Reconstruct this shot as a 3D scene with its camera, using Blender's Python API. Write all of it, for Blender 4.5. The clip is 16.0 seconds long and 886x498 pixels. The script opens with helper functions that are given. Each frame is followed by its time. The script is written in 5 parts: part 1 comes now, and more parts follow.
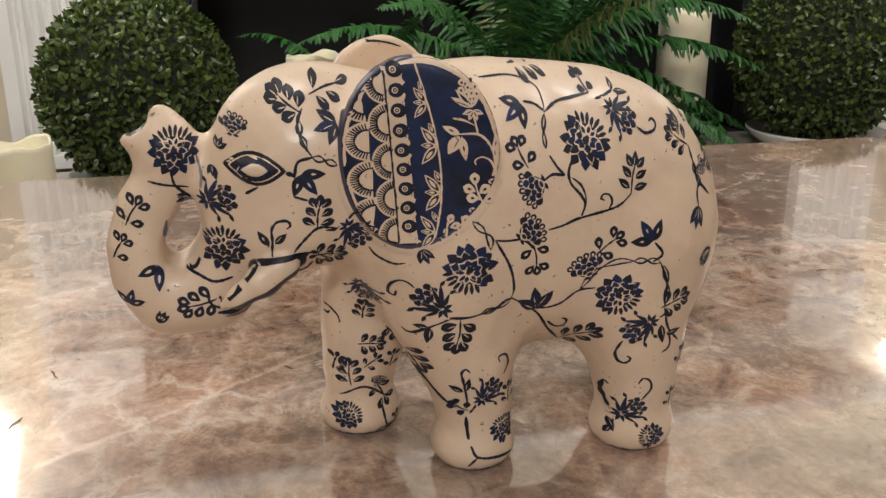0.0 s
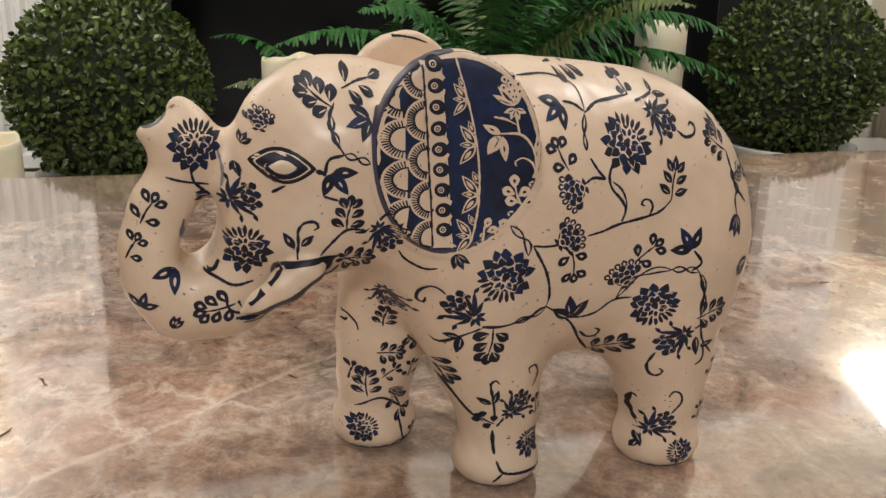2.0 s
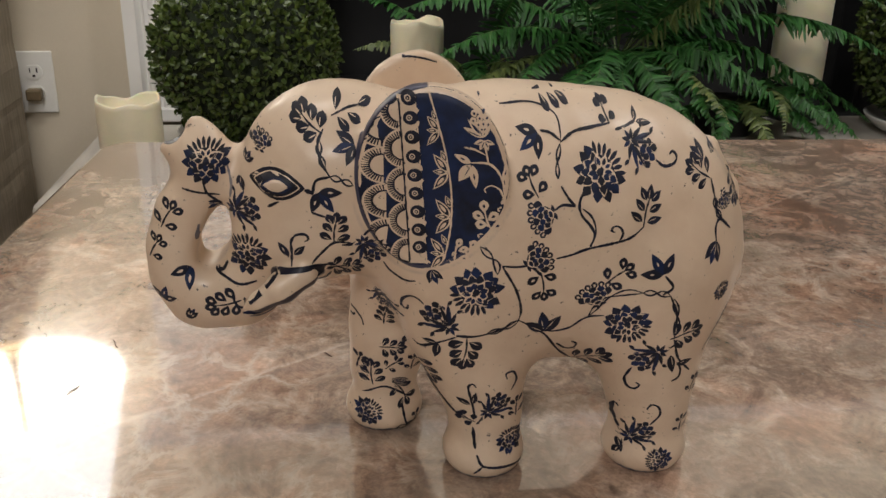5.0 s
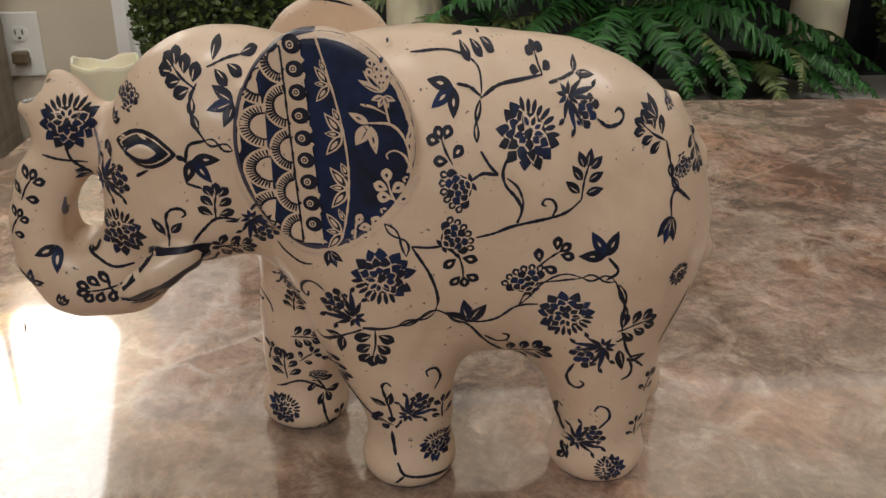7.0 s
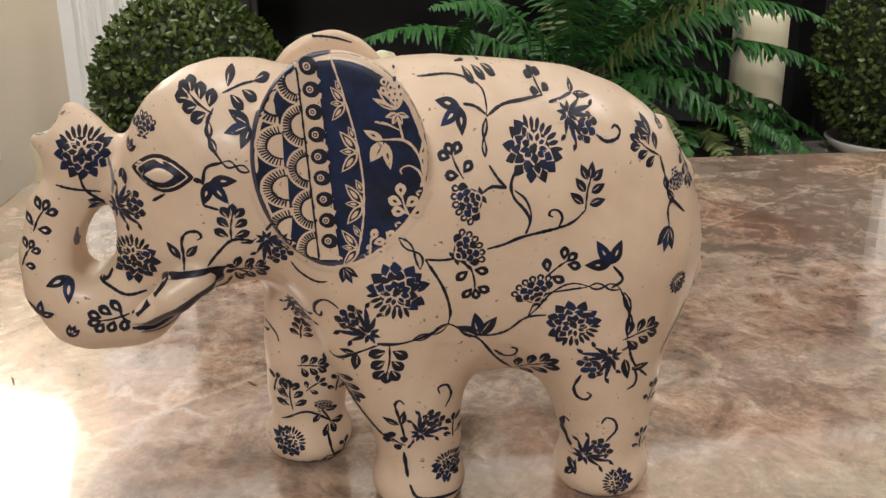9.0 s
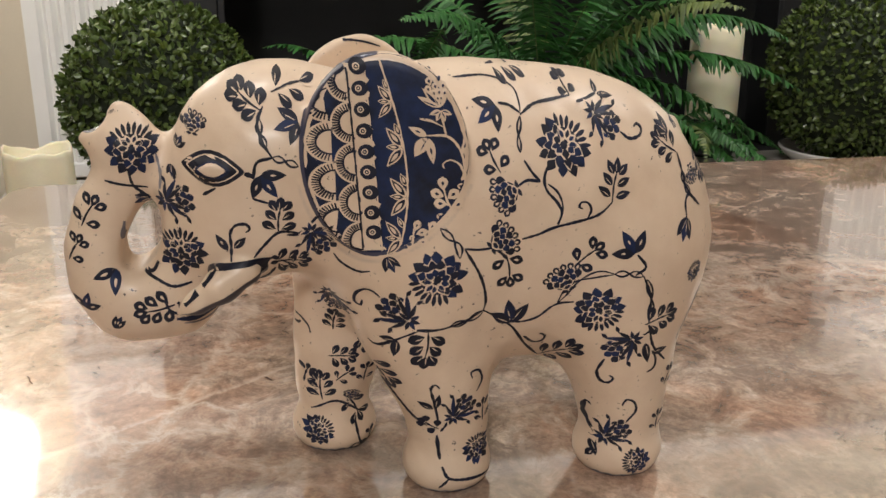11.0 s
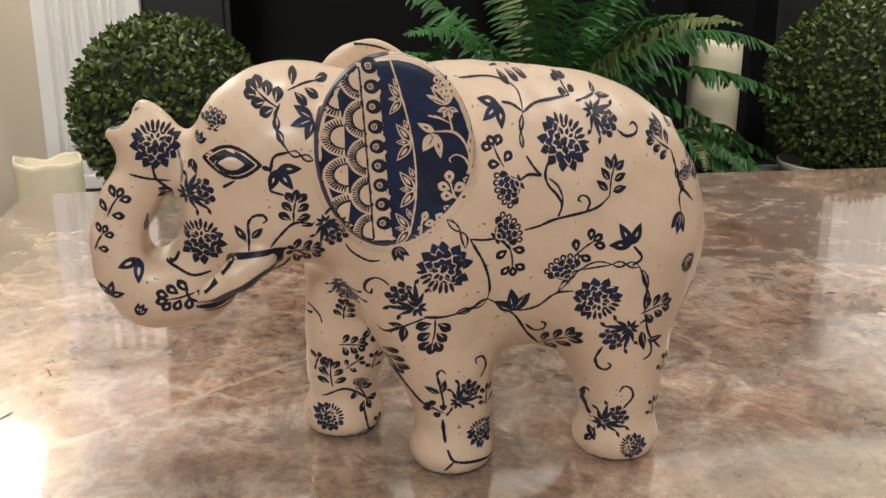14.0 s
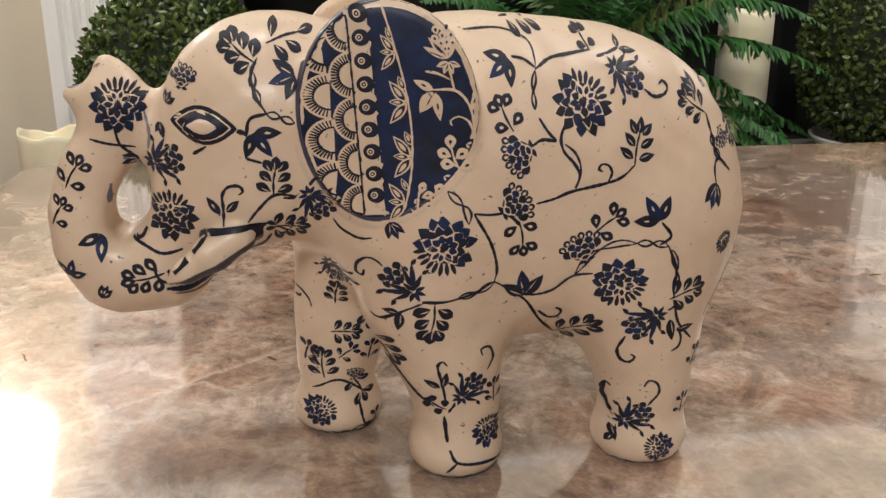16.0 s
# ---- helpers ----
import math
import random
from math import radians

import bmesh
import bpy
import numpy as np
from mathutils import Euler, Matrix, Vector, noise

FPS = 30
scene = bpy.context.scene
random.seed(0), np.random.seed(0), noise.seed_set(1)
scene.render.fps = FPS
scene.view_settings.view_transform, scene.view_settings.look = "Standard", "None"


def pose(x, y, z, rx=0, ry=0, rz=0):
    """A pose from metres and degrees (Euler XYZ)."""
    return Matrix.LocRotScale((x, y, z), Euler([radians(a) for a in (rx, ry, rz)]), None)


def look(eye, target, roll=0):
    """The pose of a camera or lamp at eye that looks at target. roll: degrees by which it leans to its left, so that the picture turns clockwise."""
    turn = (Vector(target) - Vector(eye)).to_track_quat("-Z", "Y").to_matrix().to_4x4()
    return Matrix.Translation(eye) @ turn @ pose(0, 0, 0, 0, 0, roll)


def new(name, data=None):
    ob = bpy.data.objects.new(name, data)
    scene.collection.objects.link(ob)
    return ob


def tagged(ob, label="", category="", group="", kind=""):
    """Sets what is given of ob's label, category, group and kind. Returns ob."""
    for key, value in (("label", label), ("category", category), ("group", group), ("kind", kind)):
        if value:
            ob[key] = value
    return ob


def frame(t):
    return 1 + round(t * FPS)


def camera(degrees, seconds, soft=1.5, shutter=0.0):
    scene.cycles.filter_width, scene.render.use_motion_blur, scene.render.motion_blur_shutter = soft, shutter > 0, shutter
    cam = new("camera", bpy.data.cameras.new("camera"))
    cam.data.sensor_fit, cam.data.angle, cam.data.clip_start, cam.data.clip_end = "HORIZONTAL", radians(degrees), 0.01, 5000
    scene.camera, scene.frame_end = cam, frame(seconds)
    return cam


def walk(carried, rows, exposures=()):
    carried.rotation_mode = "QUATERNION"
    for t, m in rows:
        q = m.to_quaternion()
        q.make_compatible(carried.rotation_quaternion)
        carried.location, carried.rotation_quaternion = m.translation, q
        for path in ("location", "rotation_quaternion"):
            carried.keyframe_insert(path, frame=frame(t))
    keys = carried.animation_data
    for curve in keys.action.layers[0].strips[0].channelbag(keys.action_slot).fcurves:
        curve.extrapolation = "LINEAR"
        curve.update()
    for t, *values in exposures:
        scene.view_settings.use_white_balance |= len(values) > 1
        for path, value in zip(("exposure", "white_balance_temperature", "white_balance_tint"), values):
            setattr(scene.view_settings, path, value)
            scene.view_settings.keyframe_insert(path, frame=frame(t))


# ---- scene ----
cam = camera(51.1, 16.0, soft=1.5)
PATH = [
    (0, (-0.091, -0.421, 0.696), (0.381, 1.417, 0.064), -0.3),
    (0.5, (-0.105, -0.407, 0.692), (0.419, 1.422, 0.075), -0.1),
    (1, (-0.12, -0.395, 0.687), (0.458, 1.421, 0.081), 0.9),
    (1.5, (-0.124, -0.396, 0.685), (0.463, 1.415, 0.072), 1.5),
    (2, (-0.117, -0.395, 0.688), (0.443, 1.424, 0.075), 1.4),
    (2.5, (-0.105, -0.406, 0.697), (0.397, 1.433, 0.09), 0.9),
    (3, (-0.09, -0.423, 0.71), (0.331, 1.436, 0.103), 0.7),
    (3.2, (-0.083, -0.421, 0.712), (0.302, 1.44, 0.088), 0.6),
    (5.3, (-0.032, -0.433, 0.731), (0.161, 1.412, -0.016), 1.2),
    (5.5, (-0.02, -0.43, 0.732), (0.154, 1.411, -0.03), 1.3),
    (6, (0.001, -0.415, 0.735), (0.159, 1.418, -0.049), 0.8),
    (6.5, (0.007, -0.39, 0.718), (0.167, 1.434, -0.086), 0.3),
    (7, (0.008, -0.375, 0.71), (0.176, 1.451, -0.088), 0.2),
    (7.5, (0.003, -0.371, 0.701), (0.201, 1.474, -0.046), -0.3),
    (8, (-0.002, -0.38, 0.697), (0.24, 1.486, 0.02), -0.9),
    (8.5, (-0.014, -0.391, 0.69), (0.248, 1.49, 0.065), -0.9),
    (8.7, (-0.016, -0.392, 0.689), (0.255, 1.489, 0.064), -0.7),
    (10.8, (-0.052, -0.406, 0.685), (0.337, 1.46, 0.08), -0.1),
    (11, (-0.058, -0.409, 0.686), (0.338, 1.458, 0.088), 0.1),
    (11.5, (-0.079, -0.426, 0.687), (0.337, 1.444, 0.109), 0.5),
    (12, (-0.076, -0.432, 0.677), (0.347, 1.433, 0.091), 0.6),
    (12.5, (-0.068, -0.438, 0.682), (0.342, 1.431, 0.098), 0.5),
    (13, (-0.069, -0.445, 0.685), (0.342, 1.429, 0.121), 0.3),
    (13.5, (-0.067, -0.444, 0.685), (0.34, 1.433, 0.126), 0.2),
    (14, (-0.065, -0.432, 0.681), (0.33, 1.446, 0.12), 0.2),
    (14.5, (-0.063, -0.415, 0.677), (0.312, 1.464, 0.104), 0.3),
    (15, (-0.057, -0.395, 0.674), (0.301, 1.483, 0.088), 0.3),
    (15.5, (-0.05, -0.383, 0.667), (0.296, 1.493, 0.064), 0.2),
    (16, (-0.047, -0.387, 0.667), (0.298, 1.486, 0.057), -0.0),
]
walk(cam, [(t, look(eye, target, roll)) for t, eye, target, roll in PATH], [(0, -0.03), (3.2, -0.02), (5.3, -0.46), (7.5, -0.47), (8.0, -0.26), (8.7, 0.04), (10.8, 0.03), (16, 0.06)])

TOP = 0.45      # table top above the floor
HEARTH = 0.29  # raised hearth
WALL_Y = 1.46   # face of the chimney wall

# ---------------------------------------------------------------- world and lamps
world = bpy.data.worlds.new("world")
scene.world = world
world.use_nodes = True
wbg = world.node_tree.nodes["Background"]
wbg.inputs["Color"].default_value = (1.0, 0.95, 0.88, 1)
wbg.inputs["Strength"].default_value = 0.02


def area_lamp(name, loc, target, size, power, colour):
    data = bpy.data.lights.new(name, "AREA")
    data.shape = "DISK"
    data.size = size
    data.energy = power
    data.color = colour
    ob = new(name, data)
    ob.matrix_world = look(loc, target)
    return tagged(ob, "unseen area lamp added at the ceiling as fill light", "light", kind="structure")


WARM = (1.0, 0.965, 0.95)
# added, unseen: lamps 1 and 2 fill the front, 3 and 4 the fireplace
area_lamp("fill_lamp_1", (-0.75, -2.4, 2.36), (-0.2, -0.1, 0.4), 0.45, 54, WARM)
area_lamp("fill_lamp_2", (0.75, -1.6, 2.36), (0.3, -0.2, 0.4), 0.45, 4, WARM)
area_lamp("fill_lamp_3", (-0.35, 0.35, 2.36), (-0.36, 1.3, 0.95), 0.25, 17, WARM)
area_lamp("fill_lamp_4", (1.2, 0.35, 2.36), (1.30, 1.35, 0.85), 0.25, 23, WARM)


# ---------------------------------------------------------------- materials
def material(name):
    m = bpy.data.materials.new(name)
    m.use_nodes = True
    nt = m.node_tree
    return m, nt, nt.nodes["Principled BSDF"]


def ramp(nt, fac, *stops):
    n = nt.nodes.new("ShaderNodeValToRGB")
    while len(n.color_ramp.elements) < len(stops):
        n.color_ramp.elements.new(0.5)
    for e, (p, c) in zip(n.color_ramp.elements, stops):
        e.position, e.color = p, (*c, 1)
    nt.links.new(fac, n.inputs[0])
    return n.outputs[0]


def mix(nt, fac, a, b, blend="MIX"):
    n = nt.nodes.new("ShaderNodeMixRGB")
    n.blend_type = blend
    for k, v in ((0, fac), (1, a), (2, b)):
        if isinstance(v, (int, float)):
            n.inputs[k].default_value = v
        elif isinstance(v, tuple):
            n.inputs[k].default_value = (*v, 1)
        else:
            nt.links.new(v, n.inputs[k])
    return n.outputs[0]


def noise_tex(nt, scale, detail=6.0, rough=0.55, distort=0.0, coords=None):
    n = nt.nodes.new("ShaderNodeTexNoise")
    n.inputs["Scale"].default_value = scale
    n.inputs["Detail"].default_value = detail
    n.inputs["Roughness"].default_value = rough
    n.inputs["Distortion"].default_value = distort
    if coords is None:
        coords = nt.nodes.new("ShaderNodeNewGeometry").outputs["Position"]
    nt.links.new(coords, n.inputs["Vector"])
    return n


def bump(nt, bsdf, height, strength, distance):
    n = nt.nodes.new("ShaderNodeBump")
    n.inputs["Strength"].default_value = strength
    n.inputs["Distance"].default_value = distance
    nt.links.new(height, n.inputs["Height"])
    nt.links.new(n.outputs[0], bsdf.inputs["Normal"])


def plain(name, base, rough=0.6, scale=30.0, vary=0.12, bumpy=0.0006, metal=0.0, coat=0.0, fine=400.0):
    """A surface with mottling at two scales and fine relief."""
    m, nt, b = material(name)
    n1 = noise_tex(nt, scale)
    n2 = noise_tex(nt, fine, 3.0)
    lo = tuple(c * (1 - vary) for c in base)
    hi = tuple(min(1, c * (1 + vary)) for c in base)
    col = ramp(nt, n1.outputs["Fac"], (0.3, lo), (0.7, hi))
    col = mix(nt, 0.18, col, ramp(nt, n2.outputs["Fac"], (0.35, lo), (0.65, hi)))
    nt.links.new(col, b.inputs["Base Color"])
    b.inputs["Roughness"].default_value = rough
    b.inputs["Metallic"].default_value = metal
    b.inputs["Coat Weight"].default_value = coat
    bump(nt, b, n2.outputs["Fac"], 0.4, bumpy)
    return m


def mat_cream():
    m, nt, b = material("cream_glaze")
    n1 = noise_tex(nt, 14.0, 4.0)
    n2 = noise_tex(nt, 90.0, 5.0, 0.6)
    n3 = noise_tex(nt, 420.0, 2.0)
    col = ramp(nt, n1.outputs["Fac"], (0.32, (0.67, 0.505, 0.36)), (0.68, (0.74, 0.585, 0.435)))
    col = mix(nt, 0.25, col, ramp(nt, n2.outputs["Fac"], (0.3, (0.62, 0.475, 0.355)), (0.6, (0.75, 0.625, 0.495))))
    speck = ramp(nt, n3.outputs["Fac"], (0.30, (1, 1, 1)), (0.335, (0, 0, 0)))
    blot = ramp(nt, n2.outputs["Fac"], (0.50, (0, 0, 0)), (0.60, (1, 1, 1)))
    col = mix(nt, mix(nt, 1.0, speck, blot, "MULTIPLY"), col, (0.12, 0.09, 0.08))
    # ink held by the grooves, grey-blue in hollows: point values of the mesh
    for key, lo, hi, most, tint in (("greyed", 0.30, 0.95, 0.62, (0.10, 0.11, 0.17)), ("crease", 0.42, 0.60, 0.95, (0.009, 0.012, 0.03)), ("rim", 0.45, 0.60, 0.95, (0.010, 0.02, 0.07))):
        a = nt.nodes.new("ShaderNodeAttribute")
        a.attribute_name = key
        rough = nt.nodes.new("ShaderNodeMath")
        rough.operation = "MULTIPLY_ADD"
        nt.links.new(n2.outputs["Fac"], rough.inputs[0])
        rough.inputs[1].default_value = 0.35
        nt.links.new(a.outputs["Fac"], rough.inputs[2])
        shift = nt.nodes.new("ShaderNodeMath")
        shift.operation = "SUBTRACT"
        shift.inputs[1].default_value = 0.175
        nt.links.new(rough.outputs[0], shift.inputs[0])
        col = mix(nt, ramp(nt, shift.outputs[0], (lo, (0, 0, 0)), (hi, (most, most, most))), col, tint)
    nt.links.new(col, b.inputs["Base Color"])
    nt.links.new(ramp(nt, n2.outputs["Fac"], (0.3, (0.36, 0.36, 0.36)), (0.7, (0.5, 0.5, 0.5))), b.inputs["Roughness"])
    b.inputs["Coat Weight"].default_value = 0.28
    b.inputs["Coat Roughness"].default_value = 0.26
    b.inputs["Subsurface Weight"].default_value = 0.0
    bump(nt, b, n2.outputs["Fac"], 0.25, 0.0012)
    return m


def mat_ink(name, dark, light):
    m, nt, b = material(name)
    n1 = noise_tex(nt, 160.0, 5.0, 0.6)
    n2 = noise_tex(nt, 45.0, 3.0)
    col = ramp(nt, n1.outputs["Fac"], (0.35, dark), (0.7, light))
    col = mix(nt, 0.5, col, ramp(nt, n2.outputs["Fac"], (0.4, dark), (0.65, light)))
    nt.links.new(col, b.inputs["Base Color"])
    b.inputs["Roughness"].default_value = 0.5
    b.inputs["Specular IOR Level"].default_value = 0.3
    b.inputs["Coat Weight"].default_value = 0.05
    b.inputs["Coat Roughness"].default_value = 0.25
    bump(nt, b, n1.outputs["Fac"], 0.4, 0.0008)
    return m


def mat_stone():
    """Polished brown-pink marble with clouds, shell-like blotches and pale veins."""
    m, nt, b = material("polished_stone")
    geo = nt.nodes.new("ShaderNodeNewGeometry").outputs["Position"]
    mp = nt.nodes.new("ShaderNodeMapping")
    mp.inputs["Rotation"].default_value = (0, 0, radians(28))
    mp.inputs["Scale"].default_value = (1.0, 0.92, 1.0)
    nt.links.new(geo, mp.inputs["Vector"])
    v = mp.outputs[0]
    n0 = noise_tex(nt, 1.7, 3.0, 0.5, 0.4, v)
    n1 = noise_tex(nt, 7.5, 12.0, 0.72, 0.5, v)
    n2 = noise_tex(nt, 30.0, 10.0, 0.74, 0.8, v)
    n3 = noise_tex(nt, 190.0, 8.0, 0.75, 0.5, v)
    n4 = noise_tex(nt, 4.2, 6.0, 0.6, 0.6, v)
    col = ramp(nt, n1.outputs["Fac"], (0.36, (0.14, 0.105, 0.085)), (0.43, (0.27, 0.205, 0.165)), (0.49, (0.37, 0.29, 0.235)), (0.55, (0.42, 0.36, 0.305)), (0.64, (0.58, 0.51, 0.44)))
    col2 = ramp(nt, n2.outputs["Fac"], (0.36, (0.13, 0.095, 0.075)), (0.46, (0.30, 0.22, 0.175)), (0.54, (0.43, 0.345, 0.285)), (0.64, (0.66, 0.60, 0.53)))
    col = mix(nt, 0.68, col, col2)
    # rusty and grey-green clouds
    rust = ramp(nt, n4.outputs["Fac"], (0.50, (0, 0, 0)), (0.58, (0.85, 0.85, 0.85)))
    col = mix(nt, rust, col, mix(nt, 1.0, col, (1.02, 0.84, 0.75), "MULTIPLY"))
    grey = ramp(nt, n4.outputs["Fac"], (0.38, (0.6, 0.6, 0.6)), (0.46, (0, 0, 0)))
    col = mix(nt, grey, col, (0.36, 0.335, 0.29))
    broad = ramp(nt, n0.outputs["Fac"], (0.35, (0.78, 0.74, 0.70)), (0.62, (1.12, 1.12, 1.12)))
    col = mix(nt, 1.0, col, broad, "MULTIPLY")
    fine = ramp(nt, n3.outputs["Fac"], (0.32, (0.56, 0.56, 0.56)), (0.68, (1.34, 1.34, 1.34)))
    col = mix(nt, 0.95, col, mix(nt, 1.0, col, fine, "MULTIPLY"))
    # angular fragments with pale and dark joints, as in a broken and re-cemented marble
    warp = mix(nt, 0.10, v, n1.outputs["Color"], "ADD")
    vor = nt.nodes.new("ShaderNodeTexVoronoi")
    vor.feature = "DISTANCE_TO_EDGE"
    vor.inputs["Scale"].default_value = 4.6
    nt.links.new(warp, vor.inputs["Vector"])
    joint = ramp(nt, vor.outputs["Distance"], (0.0, (0.32, 0.32, 0.32)), (0.008, (0.2, 0.2, 0.2)), (0.03, (0, 0, 0)))
    col = mix(nt, joint, col, ramp(nt, n2.outputs["Fac"], (0.46, (0.13, 0.10, 0.08)), (0.54, (0.70, 0.63, 0.55))))
    vor3 = nt.nodes.new("ShaderNodeTexVoronoi")
    vor3.feature = "DISTANCE_TO_EDGE"
    vor3.inputs["Scale"].default_value = 21.0
    nt.links.new(mix(nt, 0.05, v, n2.outputs["Color"], "ADD"), vor3.inputs["Vector"])
    crack = ramp(nt, vor3.outputs["Distance"], (0.0, (0.85, 0.85, 0.85)), (0.03, (0.45, 0.45, 0.45)), (0.10, (0, 0, 0)))
    where = ramp(nt, n1.outputs["Fac"], (0.42, (0, 0, 0)), (0.56, (1, 1, 1)))
    col = mix(nt, mix(nt, 1.0, crack, where, "MULTIPLY"), col, ramp(nt, n4.outputs["Fac"], (0.46, (0.12, 0.085, 0.065)), (0.56, (0.64, 0.57, 0.49))))
    vor2 = nt.nodes.new("ShaderNodeTexVoronoi")
    vor2.inputs["Scale"].default_value = 9.0
    nt.links.new(warp, vor2.inputs["Vector"])
    tone = nt.nodes.new("ShaderNodeRGBToBW")
    nt.links.new(vor2.outputs["Color"], tone.inputs[0])
    shift = ramp(nt, tone.outputs[0], (0.1, (0.74, 0.72, 0.70)), (0.9, (1.22, 1.21, 1.20)))
    col = mix(nt, 0.8, col, mix(nt, 1.0, col, shift, "MULTIPLY"))
    # two long pale veins with a change of tone across the first
    for ang, off, most in ((32.7, 0.1153, 0.5), (-38.0, -0.0408, 0.16)):
        dot = nt.nodes.new("ShaderNodeVectorMath")
        dot.operation = "DOT_PRODUCT"
        dot.inputs[1].default_value = (-math.sin(radians(ang)), math.cos(radians(ang)), 0)
        nt.links.new(mix(nt, 0.03, geo, n1.outputs["Color"], "ADD"), dot.inputs[0])
        bias = 0.015 * (math.cos(radians(ang)) - math.sin(radians(ang)))
        near = nt.nodes.new("ShaderNodeMapRange")
        near.inputs["From Min"].default_value = off - 0.02 + bias
        near.inputs["From Max"].default_value = off + 0.02 + bias
        nt.links.new(dot.outputs["Value"], near.inputs["Value"])
        if ang > 0:
            col = mix(nt, 1.0, col, ramp(nt, near.outputs[0], (0.40, (0.88, 0.89, 0.90)), (0.5, (1.05, 1.04, 1.03))), "MULTIPLY")
        pale = ramp(nt, near.outputs[0], (0.44, (0, 0, 0)), (0.49, (most, most, most)), (0.53, (most * 0.5, most * 0.5, most * 0.5)), (0.58, (0, 0, 0)))
        col = mix(nt, mix(nt, 1.0, pale, ramp(nt, n2.outputs["Fac"], (0.38, (0, 0, 0)), (0.5, (1, 1, 1))), "MULTIPLY"), col, (0.72, 0.65, 0.57))
    col = mix(nt, 1.0, col, (1.15, 1.07, 1.01), "MULTIPLY")
    nt.links.new(col, b.inputs["Base Color"])
    nt.links.new(ramp(nt, n3.outputs["Fac"], (0.3, (0.12, 0.12, 0.12)), (0.75, (0.18, 0.18, 0.18))), b.inputs["Roughness"])
    b.inputs["IOR"].default_value = 1.6
    b.inputs["Coat Weight"].default_value = 1.0
    b.inputs["Coat IOR"].default_value = 2.0
    b.inputs["Coat Roughness"].default_value = 0.04
    return m


def mat_leaf(name, base, gloss=0.4):
    m, nt, b = material(name)
    info = nt.nodes.new("ShaderNodeNewGeometry").outputs["Random Per Island"]
    n1 = noise_tex(nt, 60.0, 3.0)
    lo = tuple(c * 0.45 for c in base)
    hi = (base[0] * 1.9, base[1] * 1.55, base[2] * 1.4)
    col = ramp(nt, info, (0.0, lo), (0.55, base), (1.0, hi))
    col = mix(nt, 0.35, col, ramp(nt, n1.outputs["Fac"], (0.35, lo), (0.7, hi)))
    nt.links.new(col, b.inputs["Base Color"])
    b.inputs["Roughness"].default_value = gloss
    b.inputs["Transmission Weight"].default_value = 0.0
    return m


def mat_wax():
    m = plain("ivory_wax", (0.80, 0.74, 0.55), 0.45, 25.0, 0.05, 0.0006)
    b = m.node_tree.nodes["Principled BSDF"]
    b.inputs["Subsurface Weight"].default_value = 0.35
    b.inputs["Subsurface Radius"].default_value = (0.02, 0.012, 0.006)
    return m


def mat_glow(name, colour, strength):
    m, nt, b = material(name)
    n1 = noise_tex(nt, 12.0, 3.0)
    b.inputs["Base Color"].default_value = (0.85, 0.8, 0.7, 1)
    b.inputs["Emission Color"].default_value = (*colour, 1)
    mm = nt.nodes.new("ShaderNodeMapRange")
    mm.inputs["To Min"].default_value = strength * 0.9
    mm.inputs["To Max"].default_value = strength * 1.1
    nt.links.new(n1.outputs["Fac"], mm.inputs["Value"])
    nt.links.new(mm.outputs[0], b.inputs["Emission Strength"])
    return m


def mat_wood():
    m, nt, b = material("weathered_wood")
    geo = nt.nodes.new("ShaderNodeNewGeometry").outputs["Position"]
    mp = nt.nodes.new("ShaderNodeMapping")
    mp.inputs["Scale"].default_value = (1, 1, 0.06)
    nt.links.new(geo, mp.inputs["Vector"])
    n1 = noise_tex(nt, 120.0, 6.0, 0.6, 0.4, mp.outputs[0])
    n2 = noise_tex(nt, 18.0, 5.0)
    col = ramp(nt, n1.outputs["Fac"], (0.3, (0.17, 0.14, 0.10)), (0.7, (0.33, 0.28, 0.21)))
    col = mix(nt, 0.3, col, ramp(nt, n2.outputs["Fac"], (0.3, (0.16, 0.13, 0.09)), (0.7, (0.36, 0.31, 0.24))))
    nt.links.new(col, b.inputs["Base Color"])
    b.inputs["Roughness"].default_value = 0.75
    bump(nt, b, n1.outputs["Fac"], 0.6, 0.002)
    return m


CREAM = mat_cream()
INK = mat_ink("ink_glaze", (0.005, 0.005, 0.010), (0.013, 0.017, 0.042))
BLUE = mat_ink("blue_glaze", (0.004, 0.006, 0.018), (0.009, 0.026, 0.098))
SMOKE = mat_ink("grey_glaze", (0.09, 0.09, 0.13), (0.30, 0.27, 0.27))
STONE = mat_stone()
BEIGE = plain("beige_wall_paint", (0.62, 0.55, 0.43), 0.7, 3.0, 0.05, 0.0008, fine=260.0)
WHITE = plain("white_trim_paint", (0.80, 0.79, 0.76), 0.4, 5.0, 0.03, 0.0004)
CEIL = plain("white_ceiling_paint", (0.78, 0.76, 0.72), 0.8, 3.0, 0.03, 0.001)
BLACK = plain("black_slate", (0.012, 0.012, 0.013), 0.42, 4.0, 0.3, 0.0006)
SOOT = plain("sooty_firebrick", (0.008, 0.008, 0.008), 0.8, 7.0, 0.35, 0.002)
HSTONE = plain("pale_hearth_stone", (0.50, 0.47, 0.42), 0.35, 9.0, 0.12, 0.0005)
FLOOR = plain("brown_carpet", (0.25, 0.19, 0.13), 0.95, 8.0, 0.2, 0.004)
BOX = mat_leaf("boxwood_leaf", (0.058, 0.100, 0.020), 0.35)
BOXIN = plain("boxwood_core", (0.012, 0.02, 0.007), 0.9, 60.0, 0.4, 0.003)
FERN = mat_leaf("fern_leaf", (0.024, 0.115, 0.022), 0.5)
